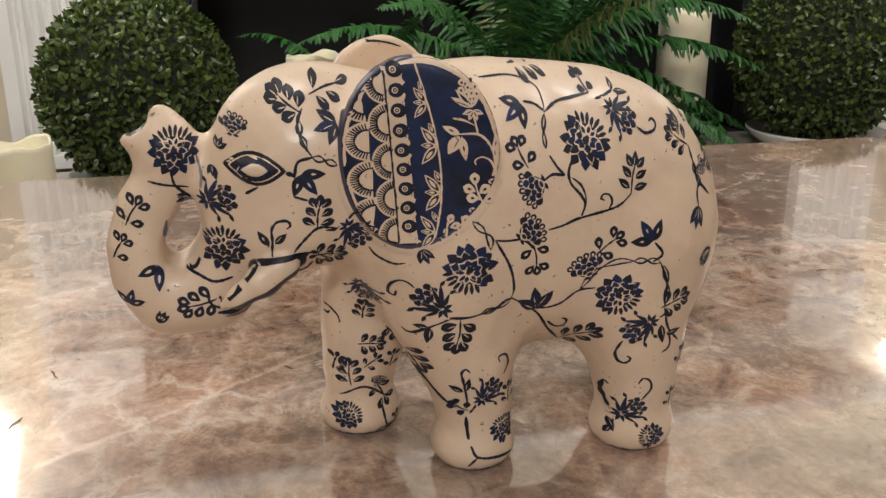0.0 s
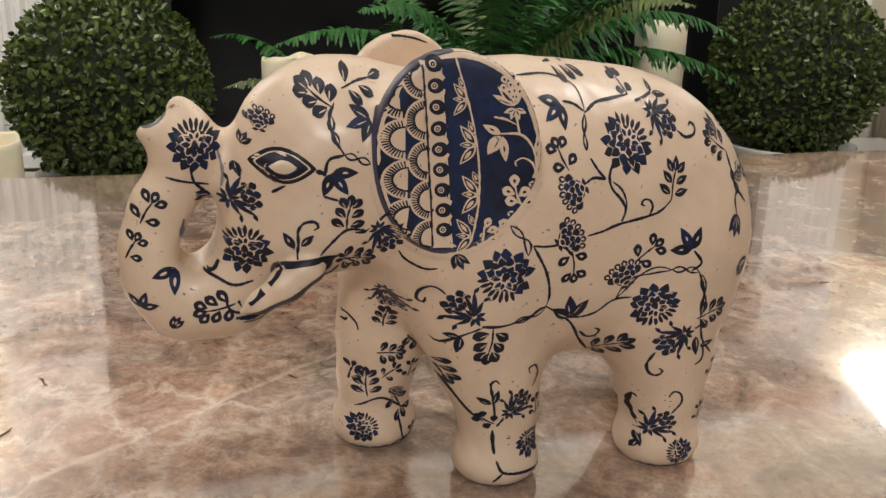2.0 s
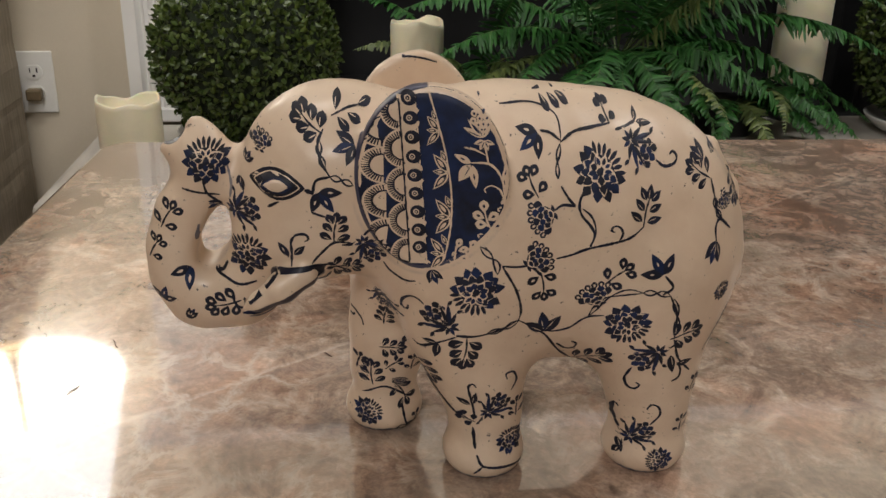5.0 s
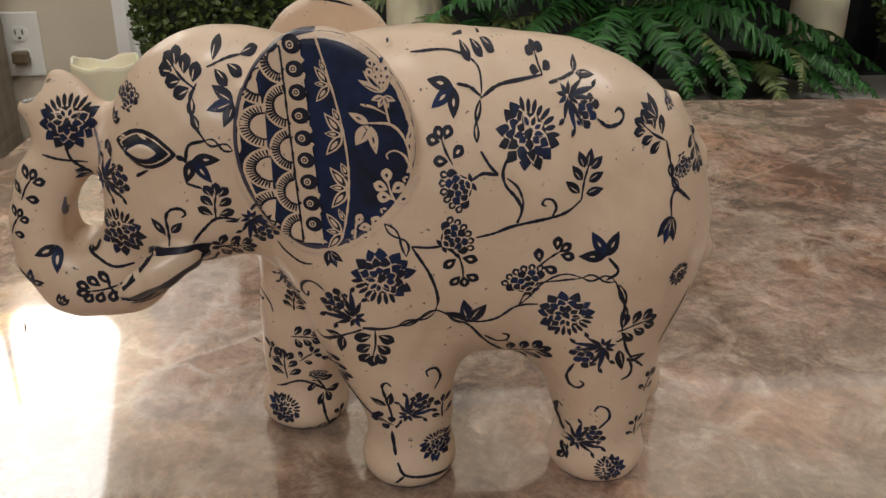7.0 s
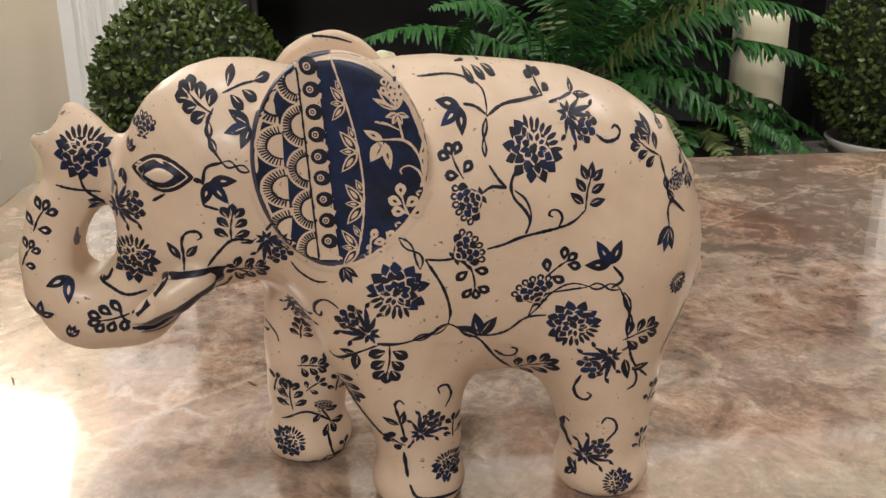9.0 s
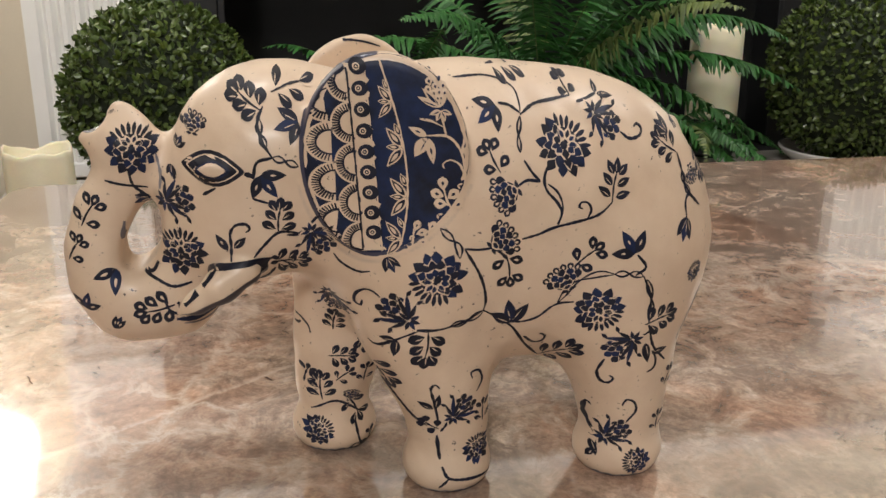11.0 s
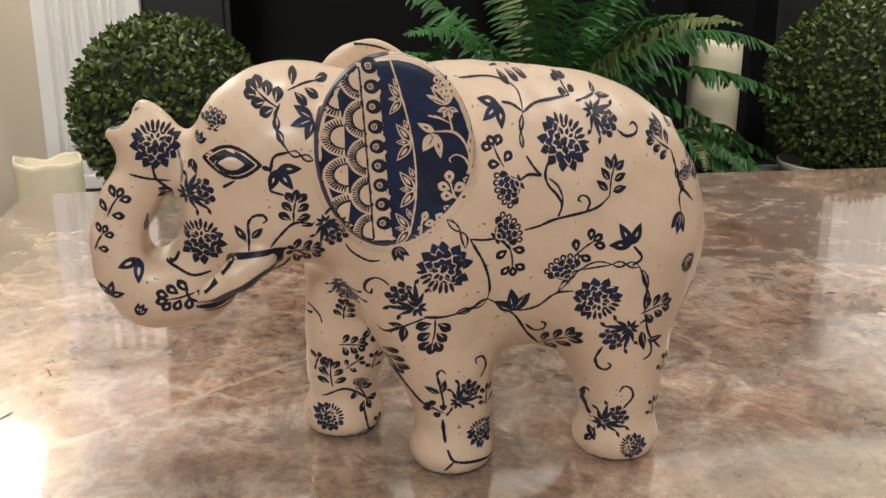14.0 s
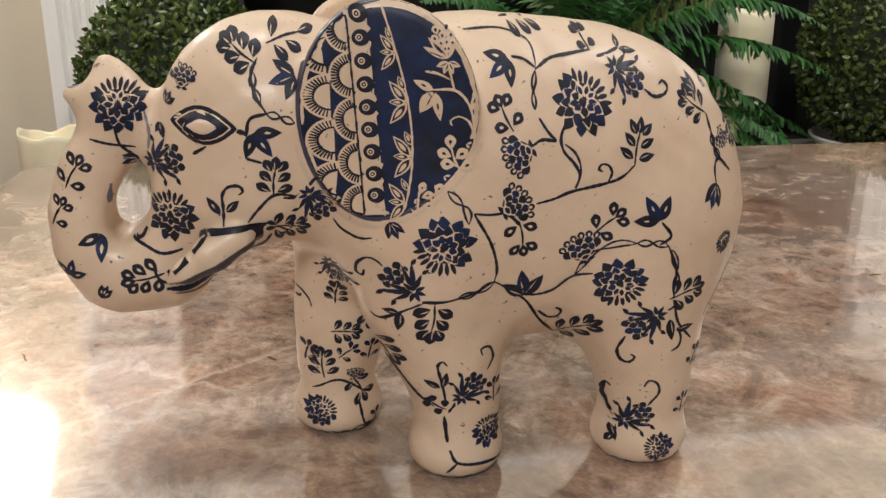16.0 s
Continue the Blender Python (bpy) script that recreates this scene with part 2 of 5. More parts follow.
FERN2 = mat_leaf("fern_leaf_pale", (0.10, 0.15, 0.045), 0.45)
STALK = plain("fern_stalk", (0.07, 0.11, 0.03), 0.6, 50.0, 0.2)
WAX = mat_wax()
CERAMIC = plain("white_glazed_dish", (0.72, 0.71, 0.68), 0.18, 20.0, 0.05, 0.0003, coat=0.3)
PLASTIC = plain("white_outlet_plastic", (0.76, 0.75, 0.70), 0.35, 25.0, 0.03, 0.0002)
SLOT = plain("dark_slot", (0.03, 0.026, 0.022), 0.6)
PLUG = plain("brown_plug", (0.13, 0.095, 0.05), 0.5, 60.0, 0.2)
WOOD = mat_wood()
DARKWOOD = plain("dark_table_wood", (0.09, 0.055, 0.035), 0.45, 25.0, 0.25)
BRASS = plain("aged_brass", (0.55, 0.38, 0.18), 0.32, 30.0, 0.12, metal=1.0)
SHADE = mat_glow("lit_lampshade", (1.0, 0.985, 0.96), 5.0)
CHIP = plain("dark_splinter", (0.07, 0.032, 0.018), 0.7, 200.0, 0.3)


# ---------------------------------------------------------------- mesh helpers
def part(name, bm, mat, parent=None, label="", smooth=False):
    me = bpy.data.meshes.new(name)
    bm.normal_update()
    bm.to_mesh(me)
    bm.free()
    for m in (mat if isinstance(mat, (list, tuple)) else [mat]):
        me.materials.append(m)
    if smooth:
        me.polygons.foreach_set("use_smooth", [True] * len(me.polygons))
    ob = new(name, me)
    ob.parent = parent
    return tagged(ob, label) if label else ob


def thing(name, loc, label, category, group="", kind=""):
    ob = new(name)
    ob.location = loc
    ob.empty_display_size = 0.05
    return tagged(ob, label, category, group, kind)


def box_bm(lo, hi, bevel=0.0, segs=2):
    bm = bmesh.new()
    bmesh.ops.create_cube(bm, size=1)
    for v in bm.verts:
        v.co = Vector([lo[i] + (v.co[i] + 0.5) * (hi[i] - lo[i]) for i in range(3)])
    if bevel:
        bmesh.ops.bevel(bm, geom=bm.edges[:], offset=bevel, segments=segs, affect="EDGES", profile=0.5)
    return bm


def lathe_bm(profile, segs=40, wobble=None):
    """A turned solid from (radius, height) pairs; a radius of 0 closes an end."""
    bm = bmesh.new()
    rings = []
    for i, (r, z) in enumerate(profile):
        if r <= 0:
            rings.append([bm.verts.new((0, 0, z))])
        else:
            ring = []
            for k in range(segs):
                a = 2 * math.pi * k / segs
                rr, zz = (r, z) if wobble is None else wobble(i, a, r, z)
                ring.append(bm.verts.new((rr * math.cos(a), rr * math.sin(a), zz)))
            rings.append(ring)
    for a, b in zip(rings, rings[1:]):
        for k in range(segs):
            j = (k + 1) % segs
            if len(a) == 1 and len(b) > 1:
                bm.faces.new((a[0], b[j], b[k]))
            elif len(b) == 1 and len(a) > 1:
                bm.faces.new((a[k], a[j], b[0]))
            elif len(a) > 1:
                bm.faces.new((a[k], a[j], b[j], b[k]))
    bmesh.ops.recalc_face_normals(bm, faces=bm.faces)
    return bm


def tube_bm(points, radii, segs=8):
    bm = bmesh.new()
    rings = []
    pts = [Vector(p) for p in points]
    for i, p in enumerate(pts):
        d = (pts[min(i + 1, len(pts) - 1)] - pts[max(i - 1, 0)]).normalized()
        side = d.cross(Vector((0.31, 0.2, 0.93))).normalized()
        up = side.cross(d)
        rings.append([bm.verts.new(p + radii[i] * (math.cos(a) * side + math.sin(a) * up)) for a in [2 * math.pi * k / segs for k in range(segs)]])
    for a, b in zip(rings, rings[1:]):
        for k in range(segs):
            j = (k + 1) % segs
            bm.faces.new((a[k], a[j], b[j], b[k]))
    bm.faces.new(rings[0][::-1])
    bm.faces.new(rings[-1])
    bmesh.ops.recalc_face_normals(bm, faces=bm.faces)
    return bm


# ---------------------------------------------------------------- setting
def setting(name, lo, hi, mat, label, bevel=0.0):
    return tagged(part(name, box_bm(lo, hi, bevel), mat), label, kind="structure")


X0, X1, Y0 = -2.3, 3.2, -3.0
setting("floor", (X0, Y0, -0.1), (X1, 2.1, 0.0), FLOOR, "brown carpeted floor")
setting("ceiling", (X0, Y0, 2.4), (X1, 2.1, 2.5), CEIL, "white painted ceiling")
setting("wall_south", (X0, Y0 - 0.12, 0), (X1, Y0 - 0.004, 2.396), BEIGE, "beige painted wall")
setting("wall_west", (X0 - 0.12, Y0, 0), (X0 - 0.004, 2.1, 2.396), BEIGE, "beige painted wall")
setting("wall_east", (X1 + 0.004, Y0, 0), (X1 + 0.12, 2.1, 2.396), BEIGE, "beige painted wall")
PL, PR = (-0.440, -0.252), (1.238, 1.445)  # the two pilasters
OL, OR, OTOP = -0.10, 1.08, 1.08            # the firebox opening
setting("wall_north_left", (X0, WALL_Y, 0), (-0.34, WALL_Y + 0.12, 2.396), BEIGE, "beige painted wall beside the fireplace")
setting("wall_north_right", (1.34, WALL_Y, 0), (X1, WALL_Y + 0.12, 2.396), BEIGE, "beige painted wall beside the fireplace")
setting("wall_north_middle", (-0.34, WALL_Y + 0.001, 1.22), (1.34, WALL_Y + 0.121, 2.396), BEIGE, "beige painted wall above the mantel")


def fireplace():
    fp = thing("fireplace", (0.5, WALL_Y, 0), "white fluted fireplace surround with black slate and a dark firebox", "fireplace", kind="structure")
    fp_inv = Matrix.Translation((-0.5, -WALL_Y, 0))

    def put(name, bm, mat, label="", parent=None):
        bm.transform(fp_inv)
        return part(name, bm, mat, parent or fp, label)

    y = WALL_Y
    put("slate_panel", box_bm((-0.336, y - 0.012, 0), (OL, y + 0.10, 1.218), 0.003), BLACK, "black slate panel")
    put("slate_panel", box_bm((OR, y - 0.012, 0), (1.336, y + 0.10, 1.218), 0.003), BLACK, "black slate panel")
    put("slate_lintel", box_bm((OL + 0.002, y - 0.010, OTOP), (OR - 0.002, y + 0.10, 1.218), 0.003), BLACK, "black slate lintel")
    put("firebox_back", box_bm((OL - 0.1, y + 0.45, 0), (OR + 0.1, y + 0.5, 1.4)), SOOT, "sooty black firebox lining")
    put("firebox_side", box_bm((OL - 0.1, y + 0.102, 0), (OL - 0.004, y + 0.448, 1.4)), SOOT)
    put("firebox_side", box_bm((OR + 0.004, y + 0.102, 0), (OR + 0.1, y + 0.448, 1.4)), SOOT)
    put("firebox_top", box_bm((OL, y + 0.105, OTOP + 0.05), (OR, y + 0.445, OTOP + 0.1)), SOOT)
    put("metal_trim", box_bm((OL, y - 0.018, HEARTH + 0.002), (OL + 0.012, y - 0.0125, OTOP), 0.002), BLACK, "black metal trim")
    put("metal_trim", box_bm((OR - 0.012, y - 0.018, HEARTH + 0.002), (OR, y - 0.0125, OTOP), 0.002), BLACK, "black metal trim")
    for lo, hi in (PL, PR):
        # fluted shaft: flat fillets between half-round channels
        n, w = 6, hi - lo
        bm = bmesh.new()
        prof = [(lo, y), (lo, y - 0.05), (lo + 0.02, y - 0.05)]
        step = (w - 0.04) / n
        for k in range(n):
            a = lo + 0.02 + k * step
            prof += [(a + 0.004, y - 0.05)] + [(a + 0.004 + (step - 0.008) * s / 8, y - 0.05 + 0.013 * math.sin(math.pi * s / 8)) for s in range(1, 8)] + [(a + step - 0.004, y - 0.05)]
        prof += [(hi - 0.02, y - 0.05), (hi, y - 0.05), (hi, y)]
        low = [bm.verts.new((px, py, HEARTH + 0.028)) for px, py in prof]
        top = [bm.verts.new((px, py, 0.945)) for px, py in prof]
        for i in range(len(prof) - 1):
            bm.faces.new((low[i], low[i + 1], top[i + 1], top[i]))
        bm.faces.new(top)
        bmesh.ops.recalc_face_normals(bm, faces=bm.faces)
        shaft = put("fluted_pilaster", bm, WHITE, "white fluted pilaster")
        put("plinth_block", box_bm((lo - 0.006, y - 0.058, HEARTH + 0.001), (hi + 0.006, y - 0.001, HEARTH + 0.028), 0.003), WHITE)
        put("neck_moulding", box_bm((lo - 0.006, y - 0.06, 0.946), (hi + 0.006, y - 0.001, 0.972), 0.005), WHITE)
        put("capital_block", box_bm((lo + 0.002, y - 0.075, 0.974), (hi - 0.002, y - 0.001, 1.10), 0.004), WHITE, "white square capital block")
    put("frieze", box_bm((PL[0], y - 0.055, 1.102), (PR[1], y - 0.001, 1.208), 0.004), WHITE)
    put("mantel_shelf", box_bm((PL[0] - 0.03, y - 0.20, 1.222), (PR[1] + 0.03, y - 0.001, 1.265), 0.008), WHITE, "white mantel shelf")


fireplace()
hearth = tagged(part("hearth", box_bm((-0.49, 0.90, 0), (1.52, WALL_Y - 0.064, HEARTH), 0.01), HSTONE), "pale stone raised hearth", kind="structure")
tagged(part("firebox_floor", box_bm((OL + 0.002, WALL_Y - 0.063, 0), (OR - 0.002, WALL_Y + 0.446, HEARTH - 0.004)), SOOT), "sooty firebox floor", kind="structure")


# ---------------------------------------------------------------- table
def stone_table():
    tb = thing("stone_table", (0.35, 0.1, 0), "polished brown and pink marble topped low table", "table")
    x0, x1, y0, y1, r = -0.336, 1.45, -0.62, 0.618, 0.03
    bm = bmesh.new()
    ring = []
    for cx, cy, a0 in ((x1 - r, y1 - r, 0), (x0 + r, y1 - r, 90), (x0 + r, y0 + r, 180), (x1 - r, y0 + r, 270)):
        for k in range(7):
            a = radians(a0 + 15 * k)
            ring.append((cx + r * math.cos(a), cy + r * math.sin(a)))
    levels = [(0.006, TOP - 0.034), (0.0, TOP - 0.028), (0.0, TOP - 0.006), (0.002, TOP - 0.002), (0.006, TOP)]
    cx, cy = (x0 + x1) / 2, (y0 + y1) / 2
    rings = []
    for inset, z in levels:
        sx, sy = 1 - inset / ((x1 - x0) / 2), 1 - inset / ((y1 - y0) / 2)
        rings.append([bm.verts.new((cx + (px - cx) * sx - 0.35, cy + (py - cy) * sy - 0.1, z)) for px, py in ring])
    for a, b in zip(rings, rings[1:]):
        for k in range(len(a)):
            j = (k + 1) % len(a)
            bm.faces.new((a[k], a[j], b[j], b[k]))
    bm.faces.new(rings[-1])
    bm.faces.new(rings[0][::-1])
    part("tabletop", bm, STONE, tb, "polished marble top with a rounded corner")
    part("apron", box_bm((x0 - 0.27, y0 - 0.02, TOP - 0.11), (x1 - 0.43, y1 - 0.18, TOP - 0.036), 0.004), DARKWOOD, tb, "dark wood apron")
    for lx in (x0 - 0.27, x1 - 0.50):
        for ly in (y0 - 0.02, y1 - 0.25):
            part("leg", box_bm((lx, ly, 0), (lx + 0.07, ly + 0.07, TOP - 0.112), 0.006), DARKWOOD, tb)
    tb.rotation_euler = (0, 0, radians(-2.6))


stone_table()


# ---------------------------------------------------------------- the elephant figurine (millimetres, head towards -x)
from mathutils.bvhtree import BVHTree


def sdf_ellipsoid(p, c, r):
    q = (p - np.array(c, np.float32)) / np.array(r, np.float32)
    k0 = np.sqrt((q * q).sum(-1)) + 1e-9
    q2 = q / np.array(r, np.float32)
    k1 = np.sqrt((q2 * q2).sum(-1)) + 1e-9
    return k0 * (k0 - 1.0) / k1


def sdf_cone(p, a, b, ra, rb):
    """A capsule whose radius runs from ra to rb."""
    a, b = np.array(a, np.float32), np.array(b, np.float32)
    ba = b - a
    h = np.clip(((p - a) @ ba) / (ba @ ba), 0, 1)
    d = p - a - h[..., None] * ba
    return np.sqrt((d * d).sum(-1)) - (ra + (rb - ra) * h)


def smooth_min(a, b, k):
    h = np.maximum(k - np.abs(a - b), 0) / k
    return np.minimum(a, b) - h * h * k * 0.25


def chain(p, nodes, k=6.0):
    out = None
    for (a, ra), (b, rb) in zip(nodes, nodes[1:]):
        d = sdf_cone(p, a, b, ra, rb)
        out = d if out is None else smooth_min(out, d, k)
    return out


def ear_outline(x, z):
    """How far outside the ear's outline (egg-shaped, narrow below) a side position lies, in mm."""
    v = (z - EAR_C[1]) / EAR_R[1]
    half = EAR_R[0] * np.where(v < 0, 1.0 - 0.15 * v * v, 1.0)
    cx = EAR_C[0] + np.where(v < 0, -7.0 * v * v, 0.0)
    u = (x - cx) / half
    rho = np.sqrt(u * u + v * v)
    return (rho - 1.0) * 30.0


EAR_C, EAR_R = (-5.0, 161.0), (33.0, 40.5)


def ear_sheet(x, z):
    """The lateral place of the middle of the ear."""
    return 47.5 + 0.21 * (x - EAR_C[0]) + 0.0010 * (x - EAR_C[0]) ** 2 - 0.0010 * (z - 150.0) ** 2 * (z > 150.0)


def tusk_field(p, s):
    return chain(p, [((-63, 31 * s, 111.5), 7.4), ((-73, 33.5 * s, 105.5), 6.6), ((-83, 32.5 * s, 98.5), 4.3), ((-91, 29 * s, 93.4), 1.4)], 5)


def elephant_field(p):
    x, y, z = p[..., 0], p[..., 1], p[..., 2]
    d = sdf_ellipsoid(p, (32, 0, 126), (66, 55, 65))
    d = smooth_min(d, sdf_ellipsoid(p, (88, 0, 123.0), (64, 55.5, 64)), 34)
    d = smooth_min(d, sdf_ellipsoid(p, (111, 0, 104), (45, 49, 50)), 20)
    d = smooth_min(d, sdf_ellipsoid(p, (60, 0, 100), (55, 46, 46)), 14)
    # neck, head and cheeks
    d = smooth_min(d, sdf_cone(p, (-30, 0, 150), (20, 0, 136), 38, 50), 22)
    head = sdf_ellipsoid(p, (-47, 0, 152), (44.5, 41, 43))
    head = smooth_min(head, sdf_ellipsoid(p, (-72, 0, 128), (28, 31, 30)), 16)
    head = smooth_min(head, sdf_ellipsoid(p, (-50, 0, 125), (30, 34, 22)), 14)
    d = smooth_min(d, head, 12)
    # trunk: down, forward and up again to a flared tip
    trunk = chain(p, [((-83, 0, 114), 22.5), ((-96, 0, 95.5), 20.5), ((-112, 0, 93), 18.5), ((-121, 0, 103), 15.5), ((-123.5, 0, 117), 13),
                      ((-119, 0, 133), 12.0), ((-110, 0, 148), 11.0), ((-110, 0, 160), 13.5)], 9)
    trunk = smooth_min(trunk, sdf_cone(p, (-107, 0, 159), (-111, 0, 176), 12, 2.6), 7)
    trunk = smooth_min(trunk, sdf_cone(p, (-112, 0, 160), (-125, 0, 164), 10, 3.2), 6)
    trunk = smooth_min(trunk, sdf_cone(p, (-108.5, 0, 173), (-101, 0, 156), 3.2, 8.5), 6)
    trunk = np.maximum(trunk, -sdf_ellipsoid(p, (-122, 0, 172), (6.5, 6.5, 5.5)))
    d = smooth_min(d, trunk, 9)
    d = smooth_min(d, sdf_cone(p, (-104, 0, 147), (-88, 0, 148), 8, 10), 7)
    # the opening between the curled trunk and the face
    wide = 7.6 - 0.10 * np.clip(z - 121, -14, 14)
    hole = np.sqrt(((x + 104.8 - 0.30 * (z - 121)) / wide) ** 2 + ((z - 121) / 13.5) ** 2)
    d = -smooth_min(-d, (hole - 1.0) * 6.5, 5)
    # open mouth between the lower lip and the trunk, tusks on both sides
    d = smooth_min(d, sdf_cone(p, (-57, 0, 117), (-38, 0, 120), 11, 14), 8)
    for s in (-1, 1):
        d = smooth_min(d, tusk_field(p, s), 1.2)
        eye = sdf_ellipsoid(p, (-71.5, 34.0 * s, 155), (9.5, 3.0, 5.0))
        d = smooth_min(d, eye, 2.5)
        # ears: thick sheets standing off the shoulder
        yy = np.abs(y) - ear_sheet(x, z)
        sheet = np.where(s * y > 0, np.abs(yy + 3.0) - 5.5, 60.0)
        e2 = ear_outline(x, z)
        ear = np.sqrt(np.maximum(e2 + 2.5, 0) ** 2 + np.maximum(sheet + 2.5, 0) ** 2) - 2.5 + np.minimum(np.maximum(e2 + 2.5, sheet + 2.5), 0)
        d = smooth_min(d, ear, 3.0)
    # legs with bell-shaped feet
    for lx, ly, ux, uy, foot, ankle, thigh in ((25.6, -25, 14, -24, 21.6, 16.3, 28), (-23, 24, -13, 23, 21.6, 16.0, 26),
                                              (110.5, -28, 105, -26, 22.0, 17.6, 29), (137, 30, 122, 26, 21.5, 17.0, 28)):
        leg = chain(p, [((ux, uy, 106), thigh + 3), ((ux, uy, 82), thigh - 1), ((0.6 * lx + 0.4 * ux, 0.6 * ly + 0.4 * uy, 56), 0.45 * thigh + 0.55 * ankle), ((lx, ly, 33), ankle), ((lx, ly, 18), ankle - 0.5)], 12)
        pad = np.maximum(sdf_ellipsoid(p, (lx - 0.5, ly - 0.5, 9), (foot - 0.3, foot - 0.8, 14.5)), -z)
        leg = smooth_min(leg, pad, 7)
        d = smooth_min(d, leg, 15)
    # tail lying against the rump
    d = smooth_min(d, chain(p, [((140, 3, 160), 5), ((152, 3, 137), 5.5), ((158, 3, 110), 5), ((158, 2, 92), 6.5), ((156, 2, 80), 3)], 5), 4)
    # the slight unevenness of a cast and hand-finished piece
    d = d + 0.35 * np.sin(x * 0.17 + 1.0) * np.sin(y * 0.19 + 0.5) * np.sin(z * 0.21) + 0.16 * np.sin(x * 0.41 + z * 0.23) * np.sin(z * 0.37 - y * 0.3)
    # flat soles
    return np.maximum(d, -z)


def surface_nets(lo, hi, step):
    """Verts and quads of the zero level of the field."""
    axes = [np.arange(a, b + step, step, dtype=np.float32) for a, b in zip(lo, hi)]
    nx, ny, nz = [len(a) for a in axes]
    f = np.empty((nx, ny, nz), np.float32)
    yy, zz = np.meshgrid(axes[1], axes[2], indexing="ij")
    for i in range(0, nx, 24):
        xs = axes[0][i:i + 24]
        p = np.stack([np.broadcast_to(xs[:, None, None], (len(xs), ny, nz)), np.broadcast_to(yy, (len(xs), ny, nz)), np.broadcast_to(zz, (len(xs), ny, nz))], -1)
        f[i:i + 24] = elephant_field(p.astype(np.float32))
    s = f < 0
    corners = [(a, b, c) for a in (0, 1) for b in (0, 1) for c in (0, 1)]
    view = lambda g, a, b, c: g[a:nx - 1 + a, b:ny - 1 + b, c:nz - 1 + c]
    count = sum(view(s, *k).astype(np.int8) for k in corners)
    cells = np.argwhere((count > 0) & (count < 8))
    ident = np.full((nx - 1, ny - 1, nz - 1), -1, np.int64)
    ident[tuple(cells.T)] = np.arange(len(cells))
    acc, num = np.zeros((len(cells), 3)), np.zeros(len(cells))
    for a in corners:
        for ax in range(3):
            if a[ax]:
                continue
            b = tuple(v + (i == ax) for i, v in enumerate(a))
            fa, fb = f[tuple((cells + a).T)], f[tuple((cells + b).T)]
            cut = (fa < 0) != (fb < 0)
            t = np.where(cut, fa / np.where(cut, fa - fb, 1), 0)
            pos = cells + np.array(a) + t[:, None] * np.eye(3)[ax]
            acc[cut] += pos[cut]
            num[cut] += 1
    verts = acc / num[:, None] * step + np.array([a[0] for a in axes])
    quads = []
    for ax in range(3):
        u, w = (ax + 1) % 3, (ax + 2) % 3
        sl0, sl1 = [slice(1, n - 1) for n in (nx, ny, nz)], [slice(1, n - 1) for n in (nx, ny, nz)]
        sl0[ax], sl1[ax] = slice(0, f.shape[ax] - 1), slice(1, f.shape[ax])
        s0, s1 = s[tuple(sl0)], s[tuple(sl1)]
        for flip, which in ((False, s0 & ~s1), (True, ~s0 & s1)):
            e = np.argwhere(which)
            off = np.ones(3, int)
            off[ax] = 0
            e = e + off
            du, dw = np.eye(3, dtype=int)[u], np.eye(3, dtype=int)[w]
            q = np.stack([ident[tuple((e - k).T)] for k in (du + dw, dw, 0 * du, du)], 1)
            quads.append(q[:, ::-1] if flip else q)
    return verts, np.concatenate(quads)


ev, eq = surface_nets((-146, -72, -4), (182, 72, 214), 1.4)
# ease the small steps of the grid
for _ in range(2):
    acc, num = np.zeros_like(ev), np.zeros(len(ev))
    for k in range(4):
        a, b = eq[:, k], eq[:, (k + 1) % 4]
        np.add.at(acc, a, ev[b])
        np.add.at(num, a, 1)
    flat = ev[:, 2] < 0.6
    ev = np.where(flat[:, None], ev, 0.5 * ev + 0.5 * acc / np.maximum(num, 1)[:, None])
SKIN = BVHTree.FromPolygons(ev.tolist(), eq.tolist())

# painted decoration: thin relief laid on the skin, gathered here and joined with the body into one mesh
dv, df, dm = [], [], []
LIFT = 0.28
pal, extra, start_y = [0, 1, 2, 3], [0.0], [-200.0]


def on_skin(x, z, lift=LIFT, side=-1):
    hit, nor, _, _ = SKIN.ray_cast(Vector((x, start_y[0], z)), Vector((0, -side, 0)))
    if hit is None:
        return None
    if nor.y * side < 0:
        nor = -nor
    return hit + nor * (lift + extra[0])


def patch(outline, mat, lift=LIFT, rings=2, side=-1):
    """A star-shaped painted patch from its outline in side position (x, z)."""
    cx, cz = sum(p[0] for p in outline) / len(outline), sum(p[1] for p in outline) / len(outline)
    levels, base = [], len(dv)
    c = on_skin(cx, cz, lift, side)
    if c is None:
        return
    rows = [[(cx + (px - cx) * k / rings, cz + (pz - cz) * k / rings) for px, pz in outline] for k in range(1, rings + 1)]
    pts = [[on_skin(px, pz, lift if k < rings - 1 else lift * 0.5, side) for px, pz in row] for k, row in enumerate(rows)]
    flat = [p for row in pts for p in row]
    if any(p is None for p in flat) or max(abs(p.y - c.y) for p in flat) > 6 + 1.3 * max(math.hypot(px - cx, pz - cz) for px, pz in outline):
        return
    dv.append(tuple(c))
    dv.extend(tuple(p) for p in flat)
    n = len(outline)
    for k in range(n):
        j = (k + 1) % n
        df.append((base, base + 1 + k, base + 1 + j))
        dm.append(pal[mat])
        for r in range(rings - 1):
            a = base + 1 + r * n
            df.append((a + k, a + n + k, a + n + j, a + j))
            dm.append(pal[mat])


